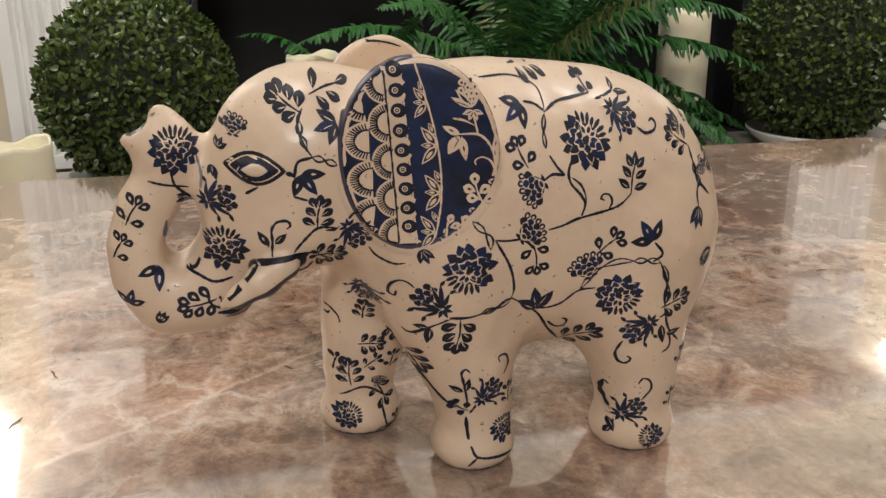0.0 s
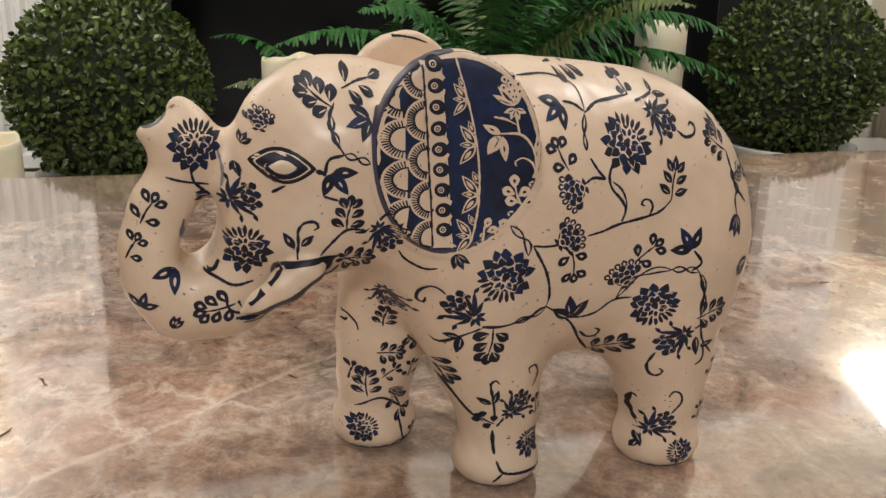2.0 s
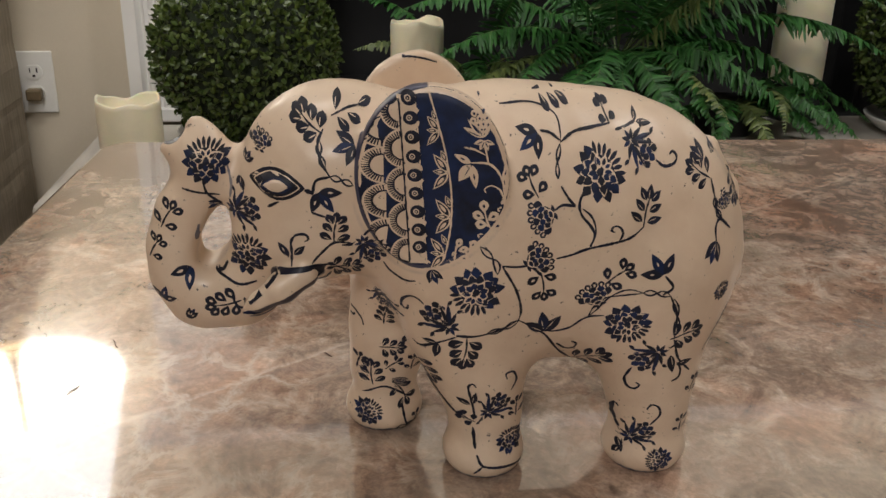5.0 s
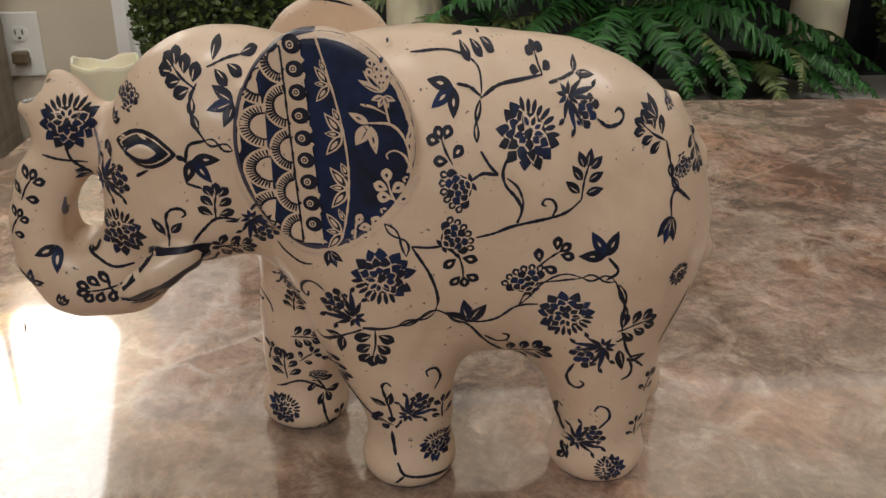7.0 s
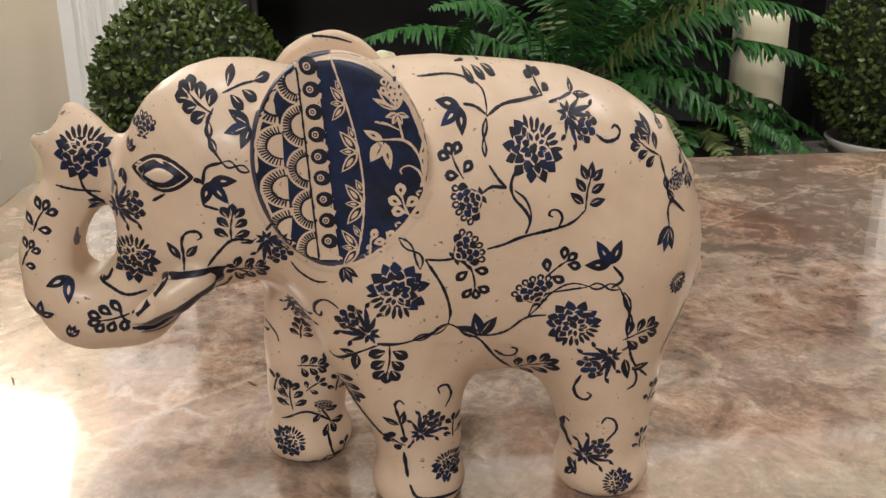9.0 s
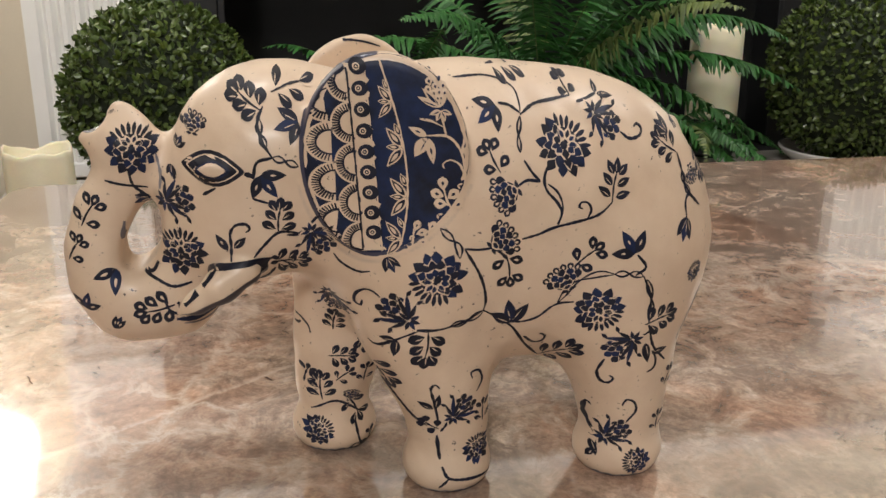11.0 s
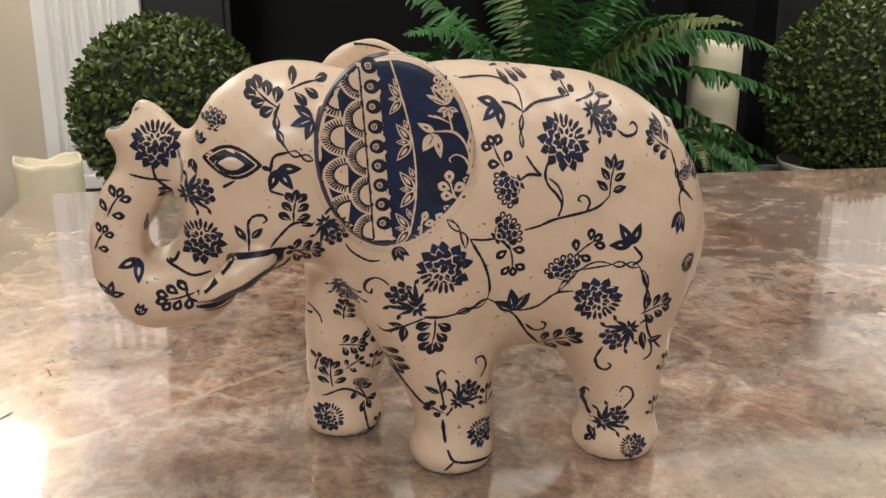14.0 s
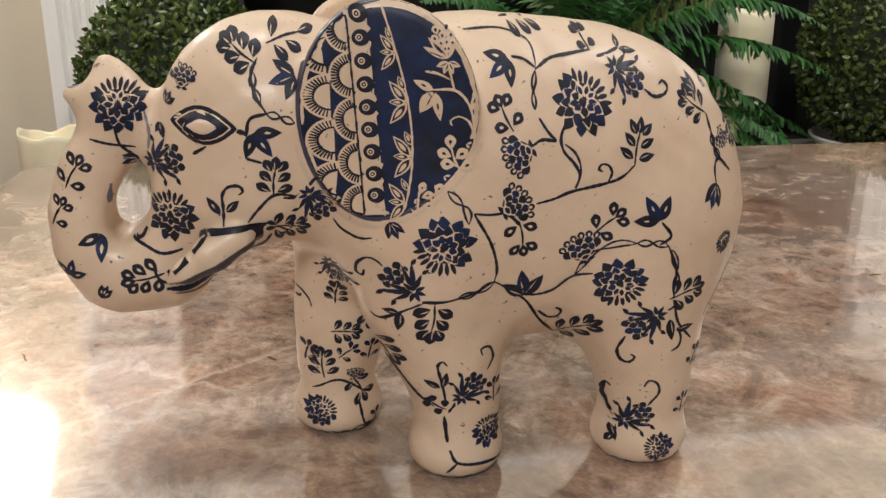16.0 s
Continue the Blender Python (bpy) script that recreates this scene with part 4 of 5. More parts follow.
sprig(66.9, 60.8, 18.3, 34, 3, 0.0, 0.5)
sprig(44.7, 192.5, 16.2, -1, 3, 0.0, 0.5)
sprig(145.0, 153.0, 13.5, -96, 3, 0.0, 0.5)
sprig(-17.2, 29.0, 14.6, -65, 2, 0.0, 0.5)
sprig(-48.1, 184.6, 17.8, 16, 3, 0.0, 0.5)
sprig(-128.8, 128.7, 14.6, 59, 2, 0.5, 0.6)
sprig(-135.5, 114.0, 12.4, 60, 2, 0.5, 0.6)
sprig(124.2, 47.1, 10.8, 69, 2, 0.0, 0.5)
sprig(-23.6, 40.3, 10.8, 35, 2, 0.0, 0.5)
sprig(-38.4, 37.4, 10.8, 77, 2, 0.0, 0.5)
sprig(-7.7, 0.5, 9.7, 77, 2, 0.0, 0.5)
sprig(122.9, 23.2, 10.8, 92, 2, 0.0, 0.45)
sprig(-24.4, 69.2, 11.9, 84, 3, 0.0, 0.55)
sprig(-9.8, 37.5, 10.8, 77, 2, 0.0, 0.5)
sprig(38.7, 35.0, 10.8, 89, 2, 0.0, 0.5)
sprig(-41.8, 111.5, 10.8, 147, 2, 0.0, 0.5)
# leaves
trefoil(42.6, 178.2, 10.1, -144, 0.4, 50)
trefoil(99.4, 116.9, 10.7, 121, 0.3, 58)
trefoil(-54.4, 153.3, 10.4, -55, 0.35, 55)
trefoil(-116.4, 110.2, 10.1, -94, 0.5, 65)
trefoil(-111.9, 118.3, 9.0, 116, 0.0, 60)
trefoil(-131.0, 92.6, 7.9, 72, 0.4, 55)
trefoil(48.5, 85.7, 11.8, 103, 0.0, 45)
leaf(108.8, 73.4, -76, 11.0, 4.2)
leaf(112.8, 67.3, 8, 9.0, 3.6)
leaf(-1.9, 81.8, -96, 8.6, 4.0)
leaf(-2.4, 81.8, 178, 6.4, 2.6)
leaf(-69.0, 120.8, 122, 8.8, 3.6, 1, 0.4)
leaf(-66.5, 121.9, 46, 7.2, 3.4)
leaf(89.8, 180.6, 68, 5.2, 2.6)
leaf(90.4, 180.2, -8, 8.2, 2.6)
trefoil(127.0, 128.5, 9.6, -112, 0.0, 26)
leaf(14.8, 45.8, 152, 7.8, 3.2)
leaf(15.8, 46.2, 82, 8.0, 3.2)
trefoil(123.9, 162.5, 9.0, 139, 0.0, 30)
trefoil(-119.2, 84.0, 6.8, 58, 0.4, 20)
trefoil(-38.2, 173.7, 9.6, -164, 0.0, 50)
trefoil(-5.9, 119.6, 6.8, -63, 0.0, 30)
trefoil(-87.5, 161.6, 5.1, 60, 0.0, 30)
trefoil(-90.4, 154.4, 4.5, -84, 0.0, 30)
trefoil(-99.9, 139.2, 6.8, -165, 0.0, 30)
# stems
vine((27.6, 188.4), (42.4, 188.7), (52.0, 184.7), (53.2, 178.3), (52.4, 174.4), width=0.8)
vine((51.4, 157.5), (54.7, 152.3), (57.7, 149.2))
vine((52.4, 174.4), (59.9, 178.1), (68.8, 179.4), (76.9, 180.4))
vine((79.2, 178.0), (84.6, 179.0), (90.0, 180.6))
vine((43.9, 179.0), (48.6, 178.0), (52.3, 175.2))
vine((49.4, 126.1), (56.0, 127.6), (63.3, 130.2), (78.0, 132.7), (84.6, 135.0), (89.3, 138.6))
vine((47.8, 147.6), (52.0, 149.8), (57.7, 149.0))
vine((62.5, 156.5), (59.6, 150.5), (60.5, 145.2), (64.6, 140.4), (66.5, 136.0), (64.5, 131.4))
vine((25.3, 123.3), (31.1, 122.6), (37.0, 122.9))
vine((35.8, 123.5), (40.3, 121.0), (43.4, 117.7))
vine((25.3, 123.3), (32.3, 110.9), (35.5, 99.8), (34.8, 93.9))
vine((34.8, 93.9), (26.1, 89.5), (14.6, 87.0), (4.4, 87.1))
vine((34.8, 93.9), (47.5, 86.5), (58.2, 87.4), (66.5, 94.0), (75.2, 94.8))
vine((41.7, 88.1), (49.1, 83.3), (57.4, 71.6), (67.1, 60.9))
vine((103.5, 106.8), (108.2, 96.2), (108.6, 83.9))
vine((100.4, 116.3), (104.3, 110.9), (99.9, 107.3))
vine((126.8, 154.6), (127.9, 145.7), (128.4, 141.0), (134.0, 133.6))
vine((127.0, 128.5), (127.2, 134.2), (130.2, 137.2), (137.3, 131.3))
vine((-51.7, 179.5), (-54.2, 174.1), (-53.1, 166.8), (-49.3, 160.3))
vine((-49.3, 160.3), (-55.5, 158.3), (-57.2, 151.8))
vine((-31.0, 137.1), (-38.8, 128.3), (-44.9, 127.4))
vine((-58.8, 117.3), (-54.3, 123.2), (-47.9, 128.8), (-39.3, 128.0))
vine((-107.6, 152.9), (-106.5, 145.6), (-100.7, 139.4))
vine((-106.0, 108.5), (-100.0, 106.4), (-92.4, 103.0), (-81.4, 105.6))
vine((-117.5, 147.8), (-110.1, 145.8), (-100.7, 144.1))
vine((-13.3, 65.1), (-4.0, 54.1), (6.0, 41.0), (12.8, 35.5))
vine((17.0, 31.0), (18.4, 18.4), width=1.6)
vine((19.1, 15.3), (22.2, 9.7), (32.2, 8.3), (43.5, 7.4), width=1.5)
vine((17.8, 4.1), (22.2, 9.7))
vine((128.9, 69.5), (133.4, 79.5), (142.1, 91.7))
vine((-35.7, 23.5), (-23.3, 28.5), (-10.8, 19.1))
vine((-14.9, 17.8), (-12.3, 4.7), (-9.2, 1.0))
vine((106.4, 77.2), (111.6, 80.9))
vine((68.7, 107.9), (71.9, 98.6))
vine((108.7, 82.9), (113.3, 71.0), (121.2, 62.1))
vine((95.6, 19.4), (92.4, 12.0))
vine((-57.8, 143.7), (-52.0, 141.9))
vine((-77.4, 144.6), (-72.1, 147.8))
vine((18.6, 33.0), (22.5, 39.6))
# wound stems
vine((60.9, 147.9), (64.9, 144.6), (66.9, 139.6), (66.4, 135.4), (65.0, 131.2), width=0.9)
twist((15.5, 132.1), (22.3, 125.0), (23.4, 119.2))
twist((67.5, 94.8), (73.8, 103.9), (83.2, 108.1), (90.9, 108.2))
twist((90.9, 108.2), (99.3, 107.9), (103.5, 106.6))
twist((-53.4, 174.8), (-53.7, 170.4), (-51.5, 163.6))
twist((-49.3, 160.3), (-44.3, 158.8), (-39.2, 156.7))
twist((105.3, 105.2), (108.8, 94.7), (108.5, 84.5))
twist((35.1, 93.9), (28.4, 90.0), (20.1, 88.2))
twist((127.8, 147.0), (128.0, 142.0), (131.0, 137.0))
twist((52.2, 173.9), (50.3, 167.0), (50.1, 160.4), gap=0.8)
# tendrils
vine((-8.3, 100.8), (-10.6, 102.9), (-13.9, 103.5), (-17.3, 99.8), (-17.6, 95.4), (-15.3, 94.6), (-14.8, 97.4))
vine((7.8, 87.4), (-0.1, 83.0), (-9.2, 77.8), (-12.6, 79.0))
vine((96.8, 165.8), (101.0, 162.9), (106.4, 163.6), (108.2, 166.2), (106.3, 168.2), (104.3, 167.0))
vine((78.0, 132.8), (79.6, 136.6), (78.0, 139.5), (75.2, 139.8), (74.2, 138.0), (75.8, 137.2))
vine((55.5, 77.2), (60.8, 72.7), (65.0, 73.1), (65.4, 76.6), (62.6, 78.2))
vine((34.9, 51.5), (37.6, 56.6), (35.4, 62.4), (31.4, 62.4), (32.2, 59.4))
vine((17.4, 38.0), (16.0, 45.0), (14.2, 52.0), (13.1, 57.2), (15.0, 59.2), (16.9, 57.2))
vine((92.2, 65.0), (90.2, 58.0), (92.0, 53.1), (95.2, 52.4), (96.8, 55.2), (95.0, 56.4))
vine((105.4, 30.4), (109.3, 37.0), (107.8, 42.0), (104.0, 43.2), (102.8, 40.0))
vine((93.8, 22.0), (91.0, 29.0), (89.5, 34.0), (89.6, 38.6), (91.4, 37.0))
vine((-68.0, 116.1), (-67.6, 123.3), (-67.7, 128.7), (-65.4, 132.2), (-61.1, 132.7), (-59.8, 130.5), (-61.6, 129.2))
curl(78.7, 191.3, 2.5, 1, 1)
vine((113.0, 68.6), (115.6, 64.0), (115.0, 59.6), (111.6, 57.8))
curl(-34.6, 65.2, 4.4, 117, 1)


def make_elephant():
    body = [tuple(v) for v in ev]
    nb = len(body)
    me = bpy.data.meshes.new("elephant_figurine")
    verts = np.array(body + dv, float) * 0.001
    faces = [tuple(q) for q in eq.tolist()] + [tuple(i + nb for i in f) for f in df]
    me.from_pydata(verts.tolist(), [], faces)
    for m in (CREAM, INK, BLUE, SMOKE):
        me.materials.append(m)
    me.polygons.foreach_set("material_index", [0] * len(eq) + dm)
    # where ink lies in the grooves: round the tusks, on the ear's front rim
    q = np.array(body + dv, np.float32)
    q[nb:, 2] += 1000.0
    td = np.minimum(tusk_field(q, -1), tusk_field(q, 1))
    crease = np.clip(1.0 - np.abs(td - 1.6) / 2.2, 0, 1) * (q[:, 0] > -98) * (td > 0.1) * np.clip((115.5 - q[:, 2]) / 2.0, 0, 1)
    below = (q[:, 0] + 58) * 0.467 - (q[:, 2] - 114) * 0.884
    crease = np.maximum(crease, np.clip((below - 2.6) / 2.0, 0, 1) * (td < 2.6) * (q[:, 0] > -95))
    nostril = np.abs(sdf_ellipsoid(q, (-122, 0, 172), (6.5, 6.5, 5.5)))
    crease = np.maximum(crease, np.clip(1.5 - nostril, 0, 1) * (q[:, 0] < -113))
    e2 = ear_outline(q[:, 0], q[:, 2])
    depth = np.abs(q[:, 1]) - ear_sheet(q[:, 0], q[:, 2])
    rim = np.clip((e2 + 1.4) / 1.0, 0, 1) * np.clip((1.2 - e2) / 1.0, 0, 1) * np.clip((depth + 10.0) / 3.0, 0, 1) * np.clip((-4.0 - q[:, 0] + np.maximum(0, 150 - q[:, 2]) * 0.9) / 5.0, 0, 1) * (q[:, 1] < 0)
    # grey-blue tint round the trunk's opening, below the ear, and worn at the soles
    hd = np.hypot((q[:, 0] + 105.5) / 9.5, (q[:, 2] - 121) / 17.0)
    greyed = 0.8 * np.clip(1.3 - hd, 0, 1) * np.clip((14.0 - np.abs(q[:, 1])) / 8.0, 0, 1)
    greyed = np.maximum(greyed, 0.5 * np.clip(1 - np.abs(e2 - 2.5) / 2.5, 0, 1) * np.clip((depth + 18) / 8, 0, 1) * (q[:, 2] < 150))
    greyed = np.maximum(greyed, 0.75 * np.clip(1 - q[:, 2] / 3.5, 0, 1))
    for key, values in (("crease", crease), ("rim", rim), ("greyed", greyed)):
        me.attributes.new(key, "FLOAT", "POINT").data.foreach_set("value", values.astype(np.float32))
    me.polygons.foreach_set("use_smooth", [True] * len(faces))
    me.update()
    ob = new("elephant_figurine", me)
    ob.location = (0, 0, TOP)
    return tagged(ob, "cream glazed elephant figurine with incised blue floral decoration", "figurine")


make_elephant()


# ---------------------------------------------------------------- plants, candles and small things
def topiary(name, loc, r, seed, label):
    rnd = random.Random(seed)
    top = thing(name, loc, label, "topiary", "boxwood balls on the hearth")
    # rough ball, darker than the leaves, filling the gaps between them
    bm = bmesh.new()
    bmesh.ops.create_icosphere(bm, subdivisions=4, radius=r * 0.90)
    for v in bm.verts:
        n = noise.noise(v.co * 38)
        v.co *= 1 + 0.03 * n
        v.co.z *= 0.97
    part("core", bm, BOXIN, top, "dark green core behind the leaves", True)
    verts, faces = [], []
    total = 6200
    for i in range(total):
        zc = 1 - 2 * (i + 0.5) / total
        a = i * 2.399963
        d = Vector((math.sqrt(1 - zc * zc) * math.cos(a), math.sqrt(1 - zc * zc) * math.sin(a), zc))
        d = (d + 0.03 * Vector((rnd.gauss(0, 1), rnd.gauss(0, 1), rnd.gauss(0, 1)))).normalized()
        lump = noise.noise(d * 7.0 + Vector((seed, 0, 0)))
        rr = r * (0.955 + 0.035 * lump + rnd.uniform(-0.045, 0.04))
        c = d * rr
        ax = (d * rnd.uniform(0.15, 1.0) + 0.95 * Vector((rnd.gauss(0, 1), rnd.gauss(0, 1), rnd.gauss(0, 1) + 0.35))).normalized()
        w = ax.cross(d + 0.6 * Vector((rnd.gauss(0, 1), rnd.gauss(0, 1), rnd.gauss(0, 1)))).normalized()
        nrm = ax.cross(w)
        ln, wd = rnd.uniform(0.0085, 0.0145), rnd.uniform(0.006, 0.009)
        b = len(verts)
        for u, v, h in ((0, 0, 0), (0.3, 0.5, 0.10), (0.7, 0.48, 0.08), (1, 0.12, -0.05), (1, -0.12, -0.05), (0.7, -0.48, 0.08), (0.3, -0.5, 0.10), (0.5, 0, -0.06)):
            verts.append(tuple(c + ax * ln * u + w * wd * v + nrm * wd * h))
        for k in range(7):
            faces.append((b + 7, b + k, b + (k + 1) % 7))
    me = bpy.data.meshes.new("crown")
    me.from_pydata(verts, [], faces)
    me.materials.append(BOX)
    ob = new("crown", me)
    ob.parent = top
    tagged(ob, "small dense green boxwood leaves")
    return top


def dish(name, loc, r, label):
    prof = [(0, 0.004), (r * 0.5, 0.004), (r * 0.58, 0.0), (r * 0.62, 0.003), (r * 0.85, 0.012), (r, 0.032), (r * 1.01, 0.036), (r * 0.985, 0.037), (r * 0.83, 0.018), (r * 0.6, 0.010), (0, 0.009)]
    ob = part(name, lathe_bm(prof, 56), CERAMIC, None, "", True)
    ob.location = loc
    return tagged(ob, label, "dish", "dishes under the boxwood balls")


def candle(loc, r, h, seed, label):
    rnd = random.Random(seed)
    ph = [rnd.uniform(0, 6.28) for _ in range(3)]
    cd = thing("pillar_candle", loc, label, "candle", "pillar candles")

    def wobble(i, a, rr, z):
        if i >= 3:
            z += 0.0035 * math.sin(2 * a + ph[0]) + 0.0035 * math.sin(3 * a + ph[1]) + 0.0015 * math.sin(7 * a + ph[2])
        return rr * (1 + 0.012 * math.sin(2 * a + ph[2])), z

    t = r * 0.11
    prof = [(0, 0), (r * 0.97, 0), (r, 0.004), (r, h - 0.008), (r * 0.985, h - 0.002), (r - t * 0.5, h), (r - t, h - 0.004), (r - t * 1.15, h - 0.03), (r * 0.6, h - 0.036), (0, h - 0.037)]
    part("wax_body", lathe_bm(prof, 56, wobble), WAX, cd, "ivory wax with a wavy melted rim", True)
    part("wick", tube_bm([(0, 0, h - 0.03), (0.001, 0, h - 0.02), (0.003, 0.001, h - 0.012)], [0.0012, 0.0011, 0.0008], 6), SLOT, cd, "short dark wick")
    return cd


def frond_mesh(length, droop, lift, pairs, width, seed, mat_name="fern_frond"):
    """One fern frond: an arching stalk along +x with paired toothed leaflets."""
    rnd = random.Random(seed)
    bm = bmesh.new()
    sway = rnd.uniform(-0.12, 0.12)
    pt = lambda t: Vector((length * t * (1 - 0.12 * t * droop), length * sway * t * t, length * (lift * t - droop * t * t)))
    n = 14
    rings = []
    for i in range(n + 1):
        t = i / n
        p, rr = pt(t), 0.0016 * (1 - 0.8 * t) + 0.0003
        rings.append([bm.verts.new(p + Vector((0, rr * math.cos(a), rr * math.sin(a)))) for a in (0, 2.09, 4.19)])
    for a, b in zip(rings, rings[1:]):
        for k in range(3):
            f = bm.faces.new((a[k], a[(k + 1) % 3], b[(k + 1) % 3], b[k]))
            f.material_index = 1
    for i in range(pairs):
        t = 0.10 + 0.90 * i / pairs
        p, d = pt(t), (pt(min(1, t + 0.01)) - pt(t - 0.01)).normalized()
        ln = 0.92 * width * (0.62 if rnd.random() < 0.06 else 1.0) * (math.sin(math.pi * (0.16 + 0.84 * t) ** 0.75) * 0.95 + 0.08) * rnd.uniform(0.88, 1.08)
        side = Vector((0, 0, 1)).cross(d).normalized()
        up = d.cross(side)
        for s in (-1, 1):
            ax = (side * s + d * rnd.uniform(0.0, 0.5) - up * rnd.uniform(-0.25, 0.7)).normalized()
            wv = d.cross(ax).cross(ax).normalized()
            wd = min(length * 1.15 / pairs, ln * 0.5)
            nz = ax.cross(wv)
            rows = []
            for u, v in ((0.0, 0.45), (0.25, 0.55), (0.38, 0.42), (0.55, 0.48), (0.66, 0.34), (0.82, 0.34), (1.0, 0.02)):
                c = p + ax * ln * u - nz * 0.0 - Vector((0, 0, 1)) * ln * 0.3 * u * u
                rows.append((bm.verts.new(c + wv * wd * v), bm.verts.new(c + up * wd * 0.10), bm.verts.new(c - wv * wd * v)))
            for ra, rb in zip(rows, rows[1:]):
                bm.faces.new((ra[0], rb[0], rb[1], ra[1]))
                bm.faces.new((ra[1], rb[1], rb[2], ra[2]))
    return bm


def fern(loc, tall, fronds, seed, label):
    """A fern in a low black pot, fronds given as (bearing, length, lift, droop)."""
    fr = thing("fern", loc, label, "fern", "ferns in front of the firebox")
    part("pot", lathe_bm([(0, 0), (0.05, 0), (0.055, 0.005), (0.066, tall - 0.01), (0.07, tall - 0.005), (0.066, tall), (0.06, tall - 0.01), (0, tall - 0.014)], 32), BLACK, fr, "small black pot", True)
    for i, (bearing, length, lift, droop) in enumerate(fronds):
        rnd = random.Random(seed * 100 + i)
        length *= 1.08
        bm = frond_mesh(length, droop, lift, int(length / 0.0062), length * 0.145, seed * 100 + i)
        ob = part("frond", bm, (FERN2 if rnd.random() < 0.12 else FERN, STALK), fr)
        ob.matrix_basis = pose(0, 0, tall - 0.01, 0, 0, bearing) @ pose(0.012, 0, 0, rnd.uniform(-25, 25), 0, 0)
    return fr


def candle_stand(loc):
    """A low turned black stand."""
    ob = part("candle_stand", lathe_bm([(0, 0), (0.05, 0), (0.052, 0.006), (0.03, 0.016), (0.018, 0.03), (0.022, 0.05), (0.05, 0.07), (0.056, 0.074), (0.056, 0.078), (0, 0.078)], 40), BLACK, None, "", True)
    ob.location = loc
    return tagged(ob, "low black turned candle stand on the hearth", "stand")


def outlet(loc):
    """A duplex wall socket with a cover plate and a brown plug in its lower half."""
    ol = thing("wall_outlet", loc, "white duplex wall outlet with a small brown plug", "outlet")
    part("cover_plate", box_bm((-0.037, -0.006, -0.0605), (0.037, 0.0, 0.0605), 0.0025), PLASTIC, ol)
    for z in (0.0205, -0.0205):
        bm = bmesh.new()
        ring = [(0.0165 * math.cos(radians(a)), max(-0.0135, min(0.0135, 0.0165 * math.sin(radians(a))))) for a in range(0, 360, 12)]
        lo = [bm.verts.new((x, -0.0055, z + h)) for x, h in ring]
        hi = [bm.verts.new((x * 0.97, -0.0085, z + h * 0.97)) for x, h in ring]
        for k in range(len(ring)):
            j = (k + 1) % len(ring)
            bm.faces.new((lo[k], lo[j], hi[j], hi[k]))
        bm.faces.new(hi)
        bmesh.ops.recalc_face_normals(bm, faces=bm.faces)
        sock = part("socket", bm, PLASTIC, ol)
        if z > 0:
            for sx, w in ((-0.0065, 0.0011), (0.0065, 0.0014)):
                part("slot", box_bm((sx - w, -0.0090, z - 0.001), (sx + w, -0.0084, z + 0.008)), SLOT, sock)
            part("ground_hole", box_bm((-0.0025, -0.0090, z - 0.0095), (0.0025, -0.0084, z - 0.005), 0.001), SLOT, sock)
    part("screw", lathe_bm([(0, -0.001), (0.003, -0.001), (0.003, 0.0006), (0, 0.0012)], 12), PLASTIC, ol).matrix_basis = pose(0, -0.006, 0, 90)
    part("plug", box_bm((-0.015, -0.030, -0.033), (0.014, -0.0086, -0.010), 0.004), PLUG, ol, "brown plug body")
    return ol


def side_cabinet(x0, x1, label):
    """A weathered wooden cabinet with a worn front edge, doors and knobs."""
    y0, y1, h = 1.098, WALL_Y - 0.03, 0.92
    cab = thing("side_cabinet", ((x0 + x1) / 2, (y0 + y1) / 2, 0), label, "cabinet", "cabinets beside the fireplace")
    inv = Matrix.Translation((-(x0 + x1) / 2, -(y0 + y1) / 2, 0))

    def put(name, bm, mat, parent=None, lab=""):
        bm.transform(inv)
        return part(name, bm, mat, parent or cab, lab)

    for xa in (x0, x1 - 0.03):
        # side panels, chipped along their upright edges
        bm = bmesh.new()
        n, rows = 60, []
        for i in range(n + 1):
            z = (h - 0.03) * i / n
            e = 0.004 * noise.noise(Vector((xa, 0, z * 14))) + 0.003 * noise.noise(Vector((xa, 3, z * 60)))
            rows.append([bm.verts.new(q) for q in ((xa, y1, z), (xa, y0 + abs(e), z), (xa + 0.004, y0 - 0.002, z), (xa + 0.027 + e, y0 + 0.001, z), (xa + 0.03 + e, y0 + 0.005, z), (xa + 0.03 + 0.5 * e, y1, z))])
        for a, b in zip(rows, rows[1:]):
            for k in range(6):
                j = (k + 1) % 6
                bm.faces.new((a[k], a[j], b[j], b[k]))
        bm.faces.new(rows[0][::-1])
        bm.faces.new(rows[-1])
        bmesh.ops.recalc_face_normals(bm, faces=bm.faces)
        put("side_panel", bm, WOOD)
    put("top", box_bm((x0 - 0.012, y0 - 0.012, h - 0.029), (x1 + 0.012, y1, h), 0.006), WOOD, None, "worn plank top")
    put("back", box_bm((x0 + 0.031, y1 - 0.012, 0.03), (x1 - 0.031, y1 - 0.001, h - 0.03)), WOOD)
    xm = (x0 + x1) / 2
    for xa, xb, kx in ((x0 + 0.036, xm - 0.002, xm - 0.03), (xm + 0.002, x1 - 0.036, xm + 0.03)):
        d = put("door", box_bm((xa, y0 + 0.006, 0.06), (xb, y0 + 0.026, h - 0.034), 0.003), WOOD)
        put("knob", box_bm((kx - 0.01, y0 - 0.016, 0.5), (kx + 0.01, y0 + 0.006, 0.52), 0.006), BRASS, d, "brass knob")
    return cab


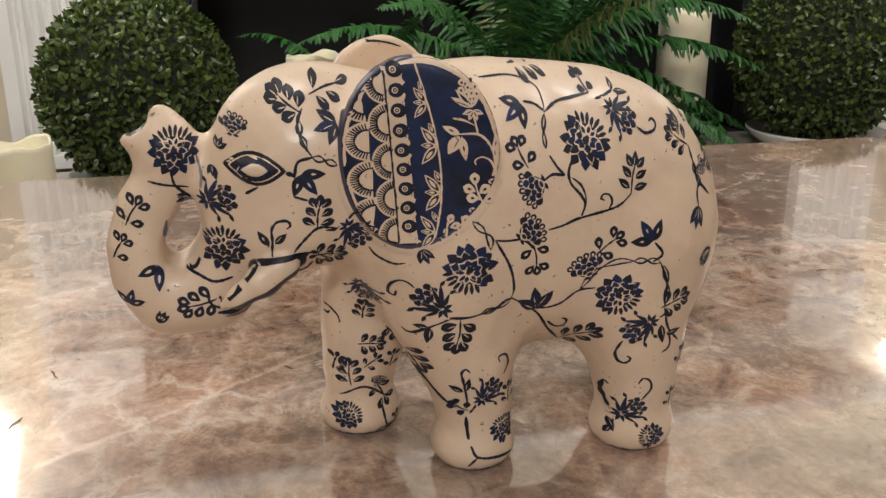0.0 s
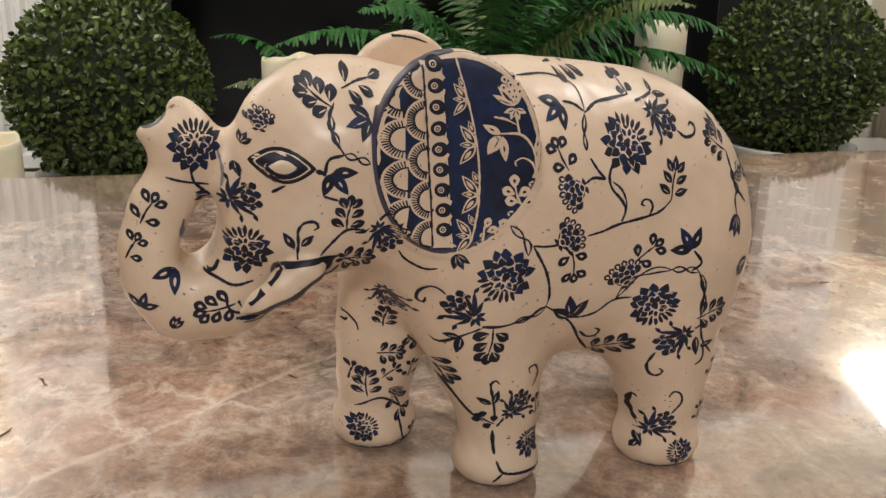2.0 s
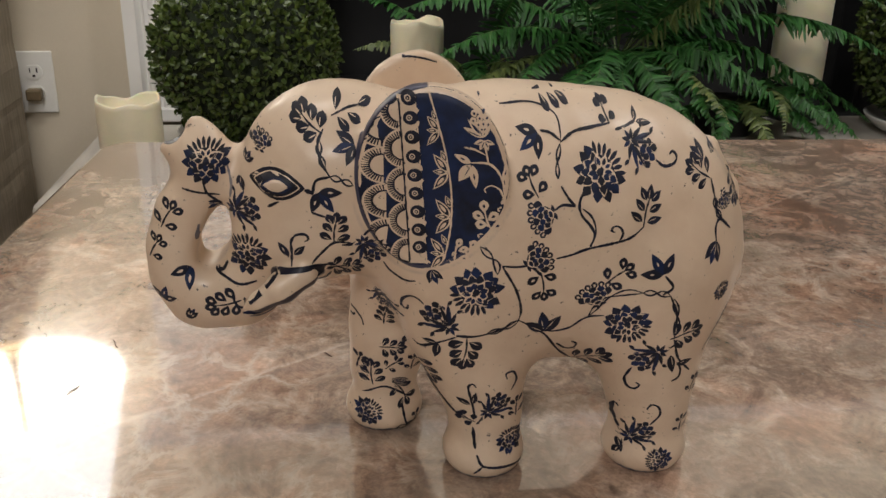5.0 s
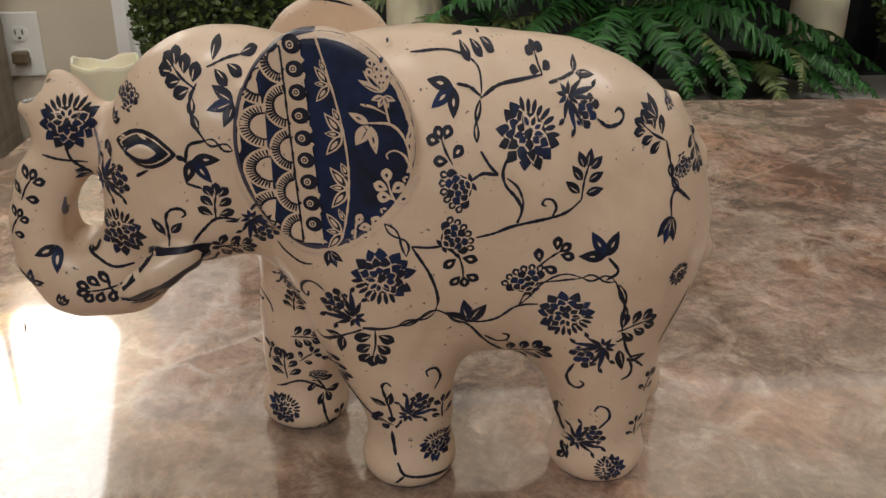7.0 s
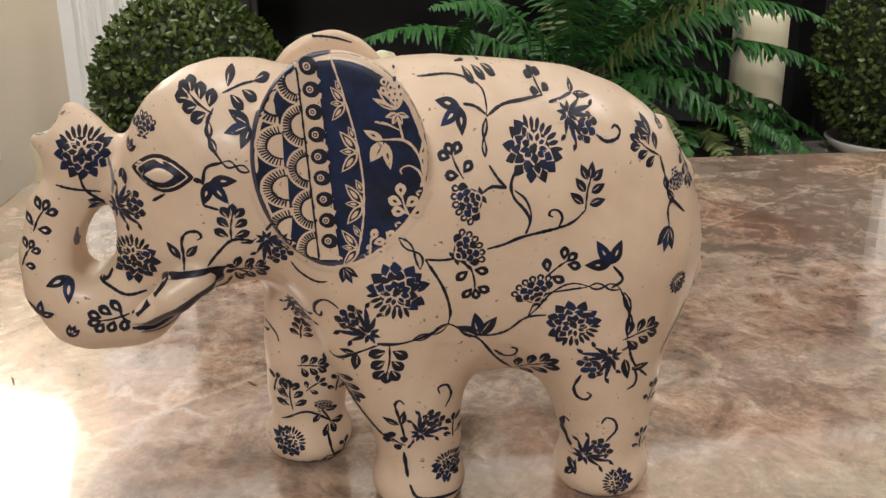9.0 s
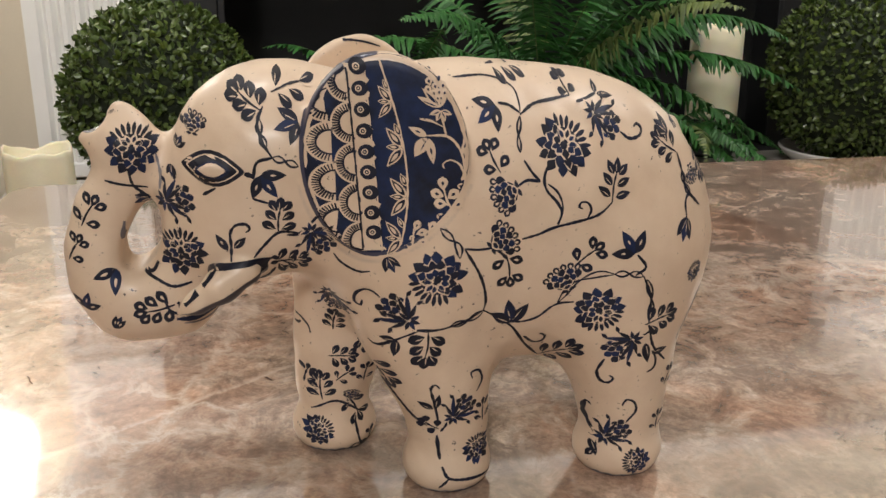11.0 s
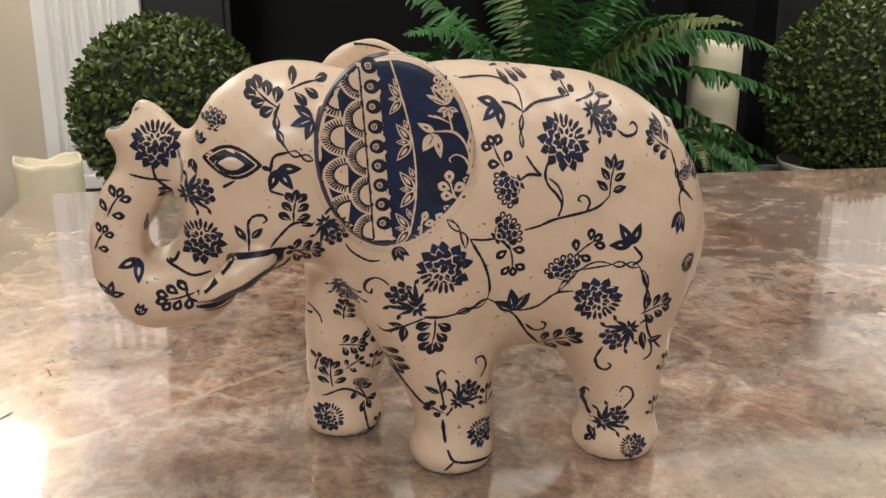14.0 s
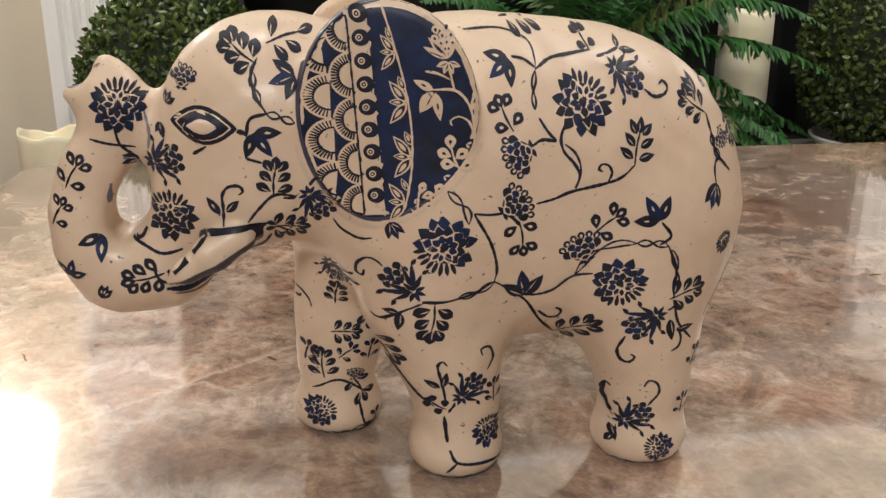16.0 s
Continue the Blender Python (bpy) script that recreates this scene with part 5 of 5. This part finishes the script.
def table_lamp(x, y, z, rise, tall, narrow):
    lamp = thing("table_lamp", (x, y, z), "lit table lamp with a white empire shade on a cabinet", "lamp", "lamps beside the fireplace")
    part("base", lathe_bm([(0, 0), (0.06, 0), (0.062, 0.008), (0.03, 0.018), (0.02, 0.03), (0.032, 0.06), (0.034, 0.075), (0.014, 0.10), (0.010, 0.13), (0, 0.13)], 40), BRASS, lamp, "turned brass base", True)
    part("stem", tube_bm([(0, 0, 0.128), (0, 0, rise + 0.65 * tall)], [0.006, 0.006], 10), BRASS, lamp, "", True)
    part("shade", lathe_bm([(0.20, rise), (0.203, rise), (narrow + 0.003, rise + tall), (narrow, rise + tall), (0.20, rise)], 56), SHADE, lamp, "glowing white fabric shade", True)
    for k in range(3):
        a = 2.094 * k
        part("shade_spoke", tube_bm([(0, 0, rise + 0.65 * tall), ((0.2 + 0.64 * (narrow - 0.2)) * math.cos(a), (0.2 + 0.64 * (narrow - 0.2)) * math.sin(a), rise + 0.64 * tall)], [0.002, 0.002], 6), BRASS, lamp)
    return lamp


def lamp_trim(x, y):
    dl = thing("fill_lamp_trim", (x, y, 2.396), "round white ceiling trim ring, unseen, added over a fill lamp", "ceiling light", "recessed ceiling lights")
    part("trim_ring", lathe_bm([(0.075, 0.0), (0.1, 0.0), (0.1, -0.006), (0.09, -0.012), (0.075, -0.008), (0.075, 0.0)], 40), WHITE, dl, "", True)


def splinter(x, y, length, ang, name="wood_splinter"):
    """A thin dark sliver lying on the table."""
    bm = tube_bm([(-length / 2, 0, 0.0004), (-length / 6, length * 0.05, 0.0006), (length / 5, -length * 0.03, 0.0005), (length / 2, length * 0.02, 0.0004)], [0.0002, 0.0004, 0.00035, 0.00015], 5)
    ob = part(name, bm, CHIP)
    ob.matrix_basis = pose(x, y, TOP, 0, 0, ang)
    return tagged(ob, "tiny dark splinter lying on the polished table", "crumb", "splinters on the table")


topiary("boxwood_ball", (-0.196, 1.21, HEARTH + 0.172), 0.160, 3, "round green boxwood topiary ball on a white dish")
topiary("boxwood_ball", (1.122, 1.22, HEARTH + 0.184), 0.176, 8, "round green boxwood topiary ball in shade beside the firebox")
dish("shallow_dish", (-0.196, 1.21, HEARTH), 0.125, "white glazed shallow dish under a boxwood ball")
dish("shallow_dish", (1.122, 1.22, HEARTH), 0.135, "white glazed shallow dish under a boxwood ball")
candle((-0.3585, 1.005, HEARTH), 0.0485, 0.133, 1, "ivory pillar candle with a wavy rim on the hearth")
candle((0.111, 1.33, HEARTH), 0.05, 0.205, 2, "ivory pillar candle among fern fronds")
candle_stand((0.90, 1.385, HEARTH))
candle((0.90, 1.385, HEARTH + 0.078), 0.053, 0.19, 3, "tall ivory pillar candle behind fern fronds")
fern((0.485, 1.27, HEARTH), 0.16, [(-9, 0.47, 0.62, 0.60), (-20, 0.40, 0.50, 0.72), (-4, 0.46, 0.95, 0.74), (8, 0.38, 0.85, 0.62), (-40, 0.34, 0.55, 0.95), (-62, 0.28, 0.6, 1.15), (-88, 0.25, 0.6, 1.2), (-116, 0.27, 0.6, 1.1), (-142, 0.33, 0.6, 0.85),
      (-166, 0.37, 0.6, 0.62), (176, 0.40, 0.8, 0.6), (-75, 0.30, 1.3, 0.7), (-105, 0.32, 1.4, 0.7), (-35, 0.36, 1.2, 0.7), (-150, 0.36, 1.1, 0.7), (80, 0.34, 1.6, 0.5), (30, 0.36, 1.4, 0.7), (140, 0.36, 1.4, 0.7), (-95, 0.36, 1.9, 0.5), (-60, 0.36, 1.8, 0.5), (-125, 0.36, 1.8, 0.5), (100, 0.4, 2.0, 0.4),
      (-20, 0.30, 0.2, 0.5), (-50, 0.26, 0.2, 0.55), (-78, 0.22, 0.2, 0.6), (-104, 0.22, 0.2, 0.6), (-132, 0.26, 0.2, 0.5), (-160, 0.32, 0.25, 0.42)], 1, "lush green fern with arching fronds before the dark firebox")
fern((0.22, 1.36, HEARTH), 0.107, [(-172, 0.22, 0.9, 0.7), (-130, 0.22, 0.9, 1.0), (-95, 0.20, 0.9, 1.0), (-60, 0.24, 0.8, 0.9), (-150, 0.20, 0.4, 0.5), (-110, 0.2, 0.4, 0.5), (-80, 0.2, 0.45, 0.6), (165, 0.25, 1.3, 0.8), (-20, 0.25, 1.3, 0.8), (-100, 0.24, 1.6, 0.8)], 2, "smaller green fern beside a pillar candle")
fern((0.71, 1.27, HEARTH), 0.064, [(-10, 0.27, 0.6, 0.7), (-34, 0.25, 0.5, 0.7), (-58, 0.22, 0.6, 0.9), (-85, 0.20, 0.6, 0.9), (-110, 0.20, 0.6, 0.9), (-140, 0.22, 0.6, 0.9), (8, 0.24, 0.9, 0.9), (-165, 0.24, 0.9, 0.9), (-48, 0.22, 1.0, 1.1), (-75, 0.2, 1.0, 1.1)], 3, "smaller green fern with low spreading fronds")
outlet((-0.627, WALL_Y - 0.001, 0.362))
side_cabinet(-1.16, -0.648, "weathered grey-brown wooden cabinet with a chipped edge")
side_cabinet(1.53, 2.05, "weathered wooden cabinet beside the fireplace")
table_lamp(-0.68, 1.25, 0.92, 0.17, 0.34, 0.125)
table_lamp(1.68, 1.27, 0.92, 0.29, 0.15, 0.07)
# unseen trim rings added on the ceiling above the four fill lamps
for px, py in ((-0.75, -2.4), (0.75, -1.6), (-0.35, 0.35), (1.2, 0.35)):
    lamp_trim(px, py)
splinter(-0.192, 0.125, 0.013, -66)
splinter(-0.055, 0.098, 0.008, -50)
splinter(-0.204, 0.067, 0.013, 66)
splinter(0.365, 0.165, 0.008, -10)
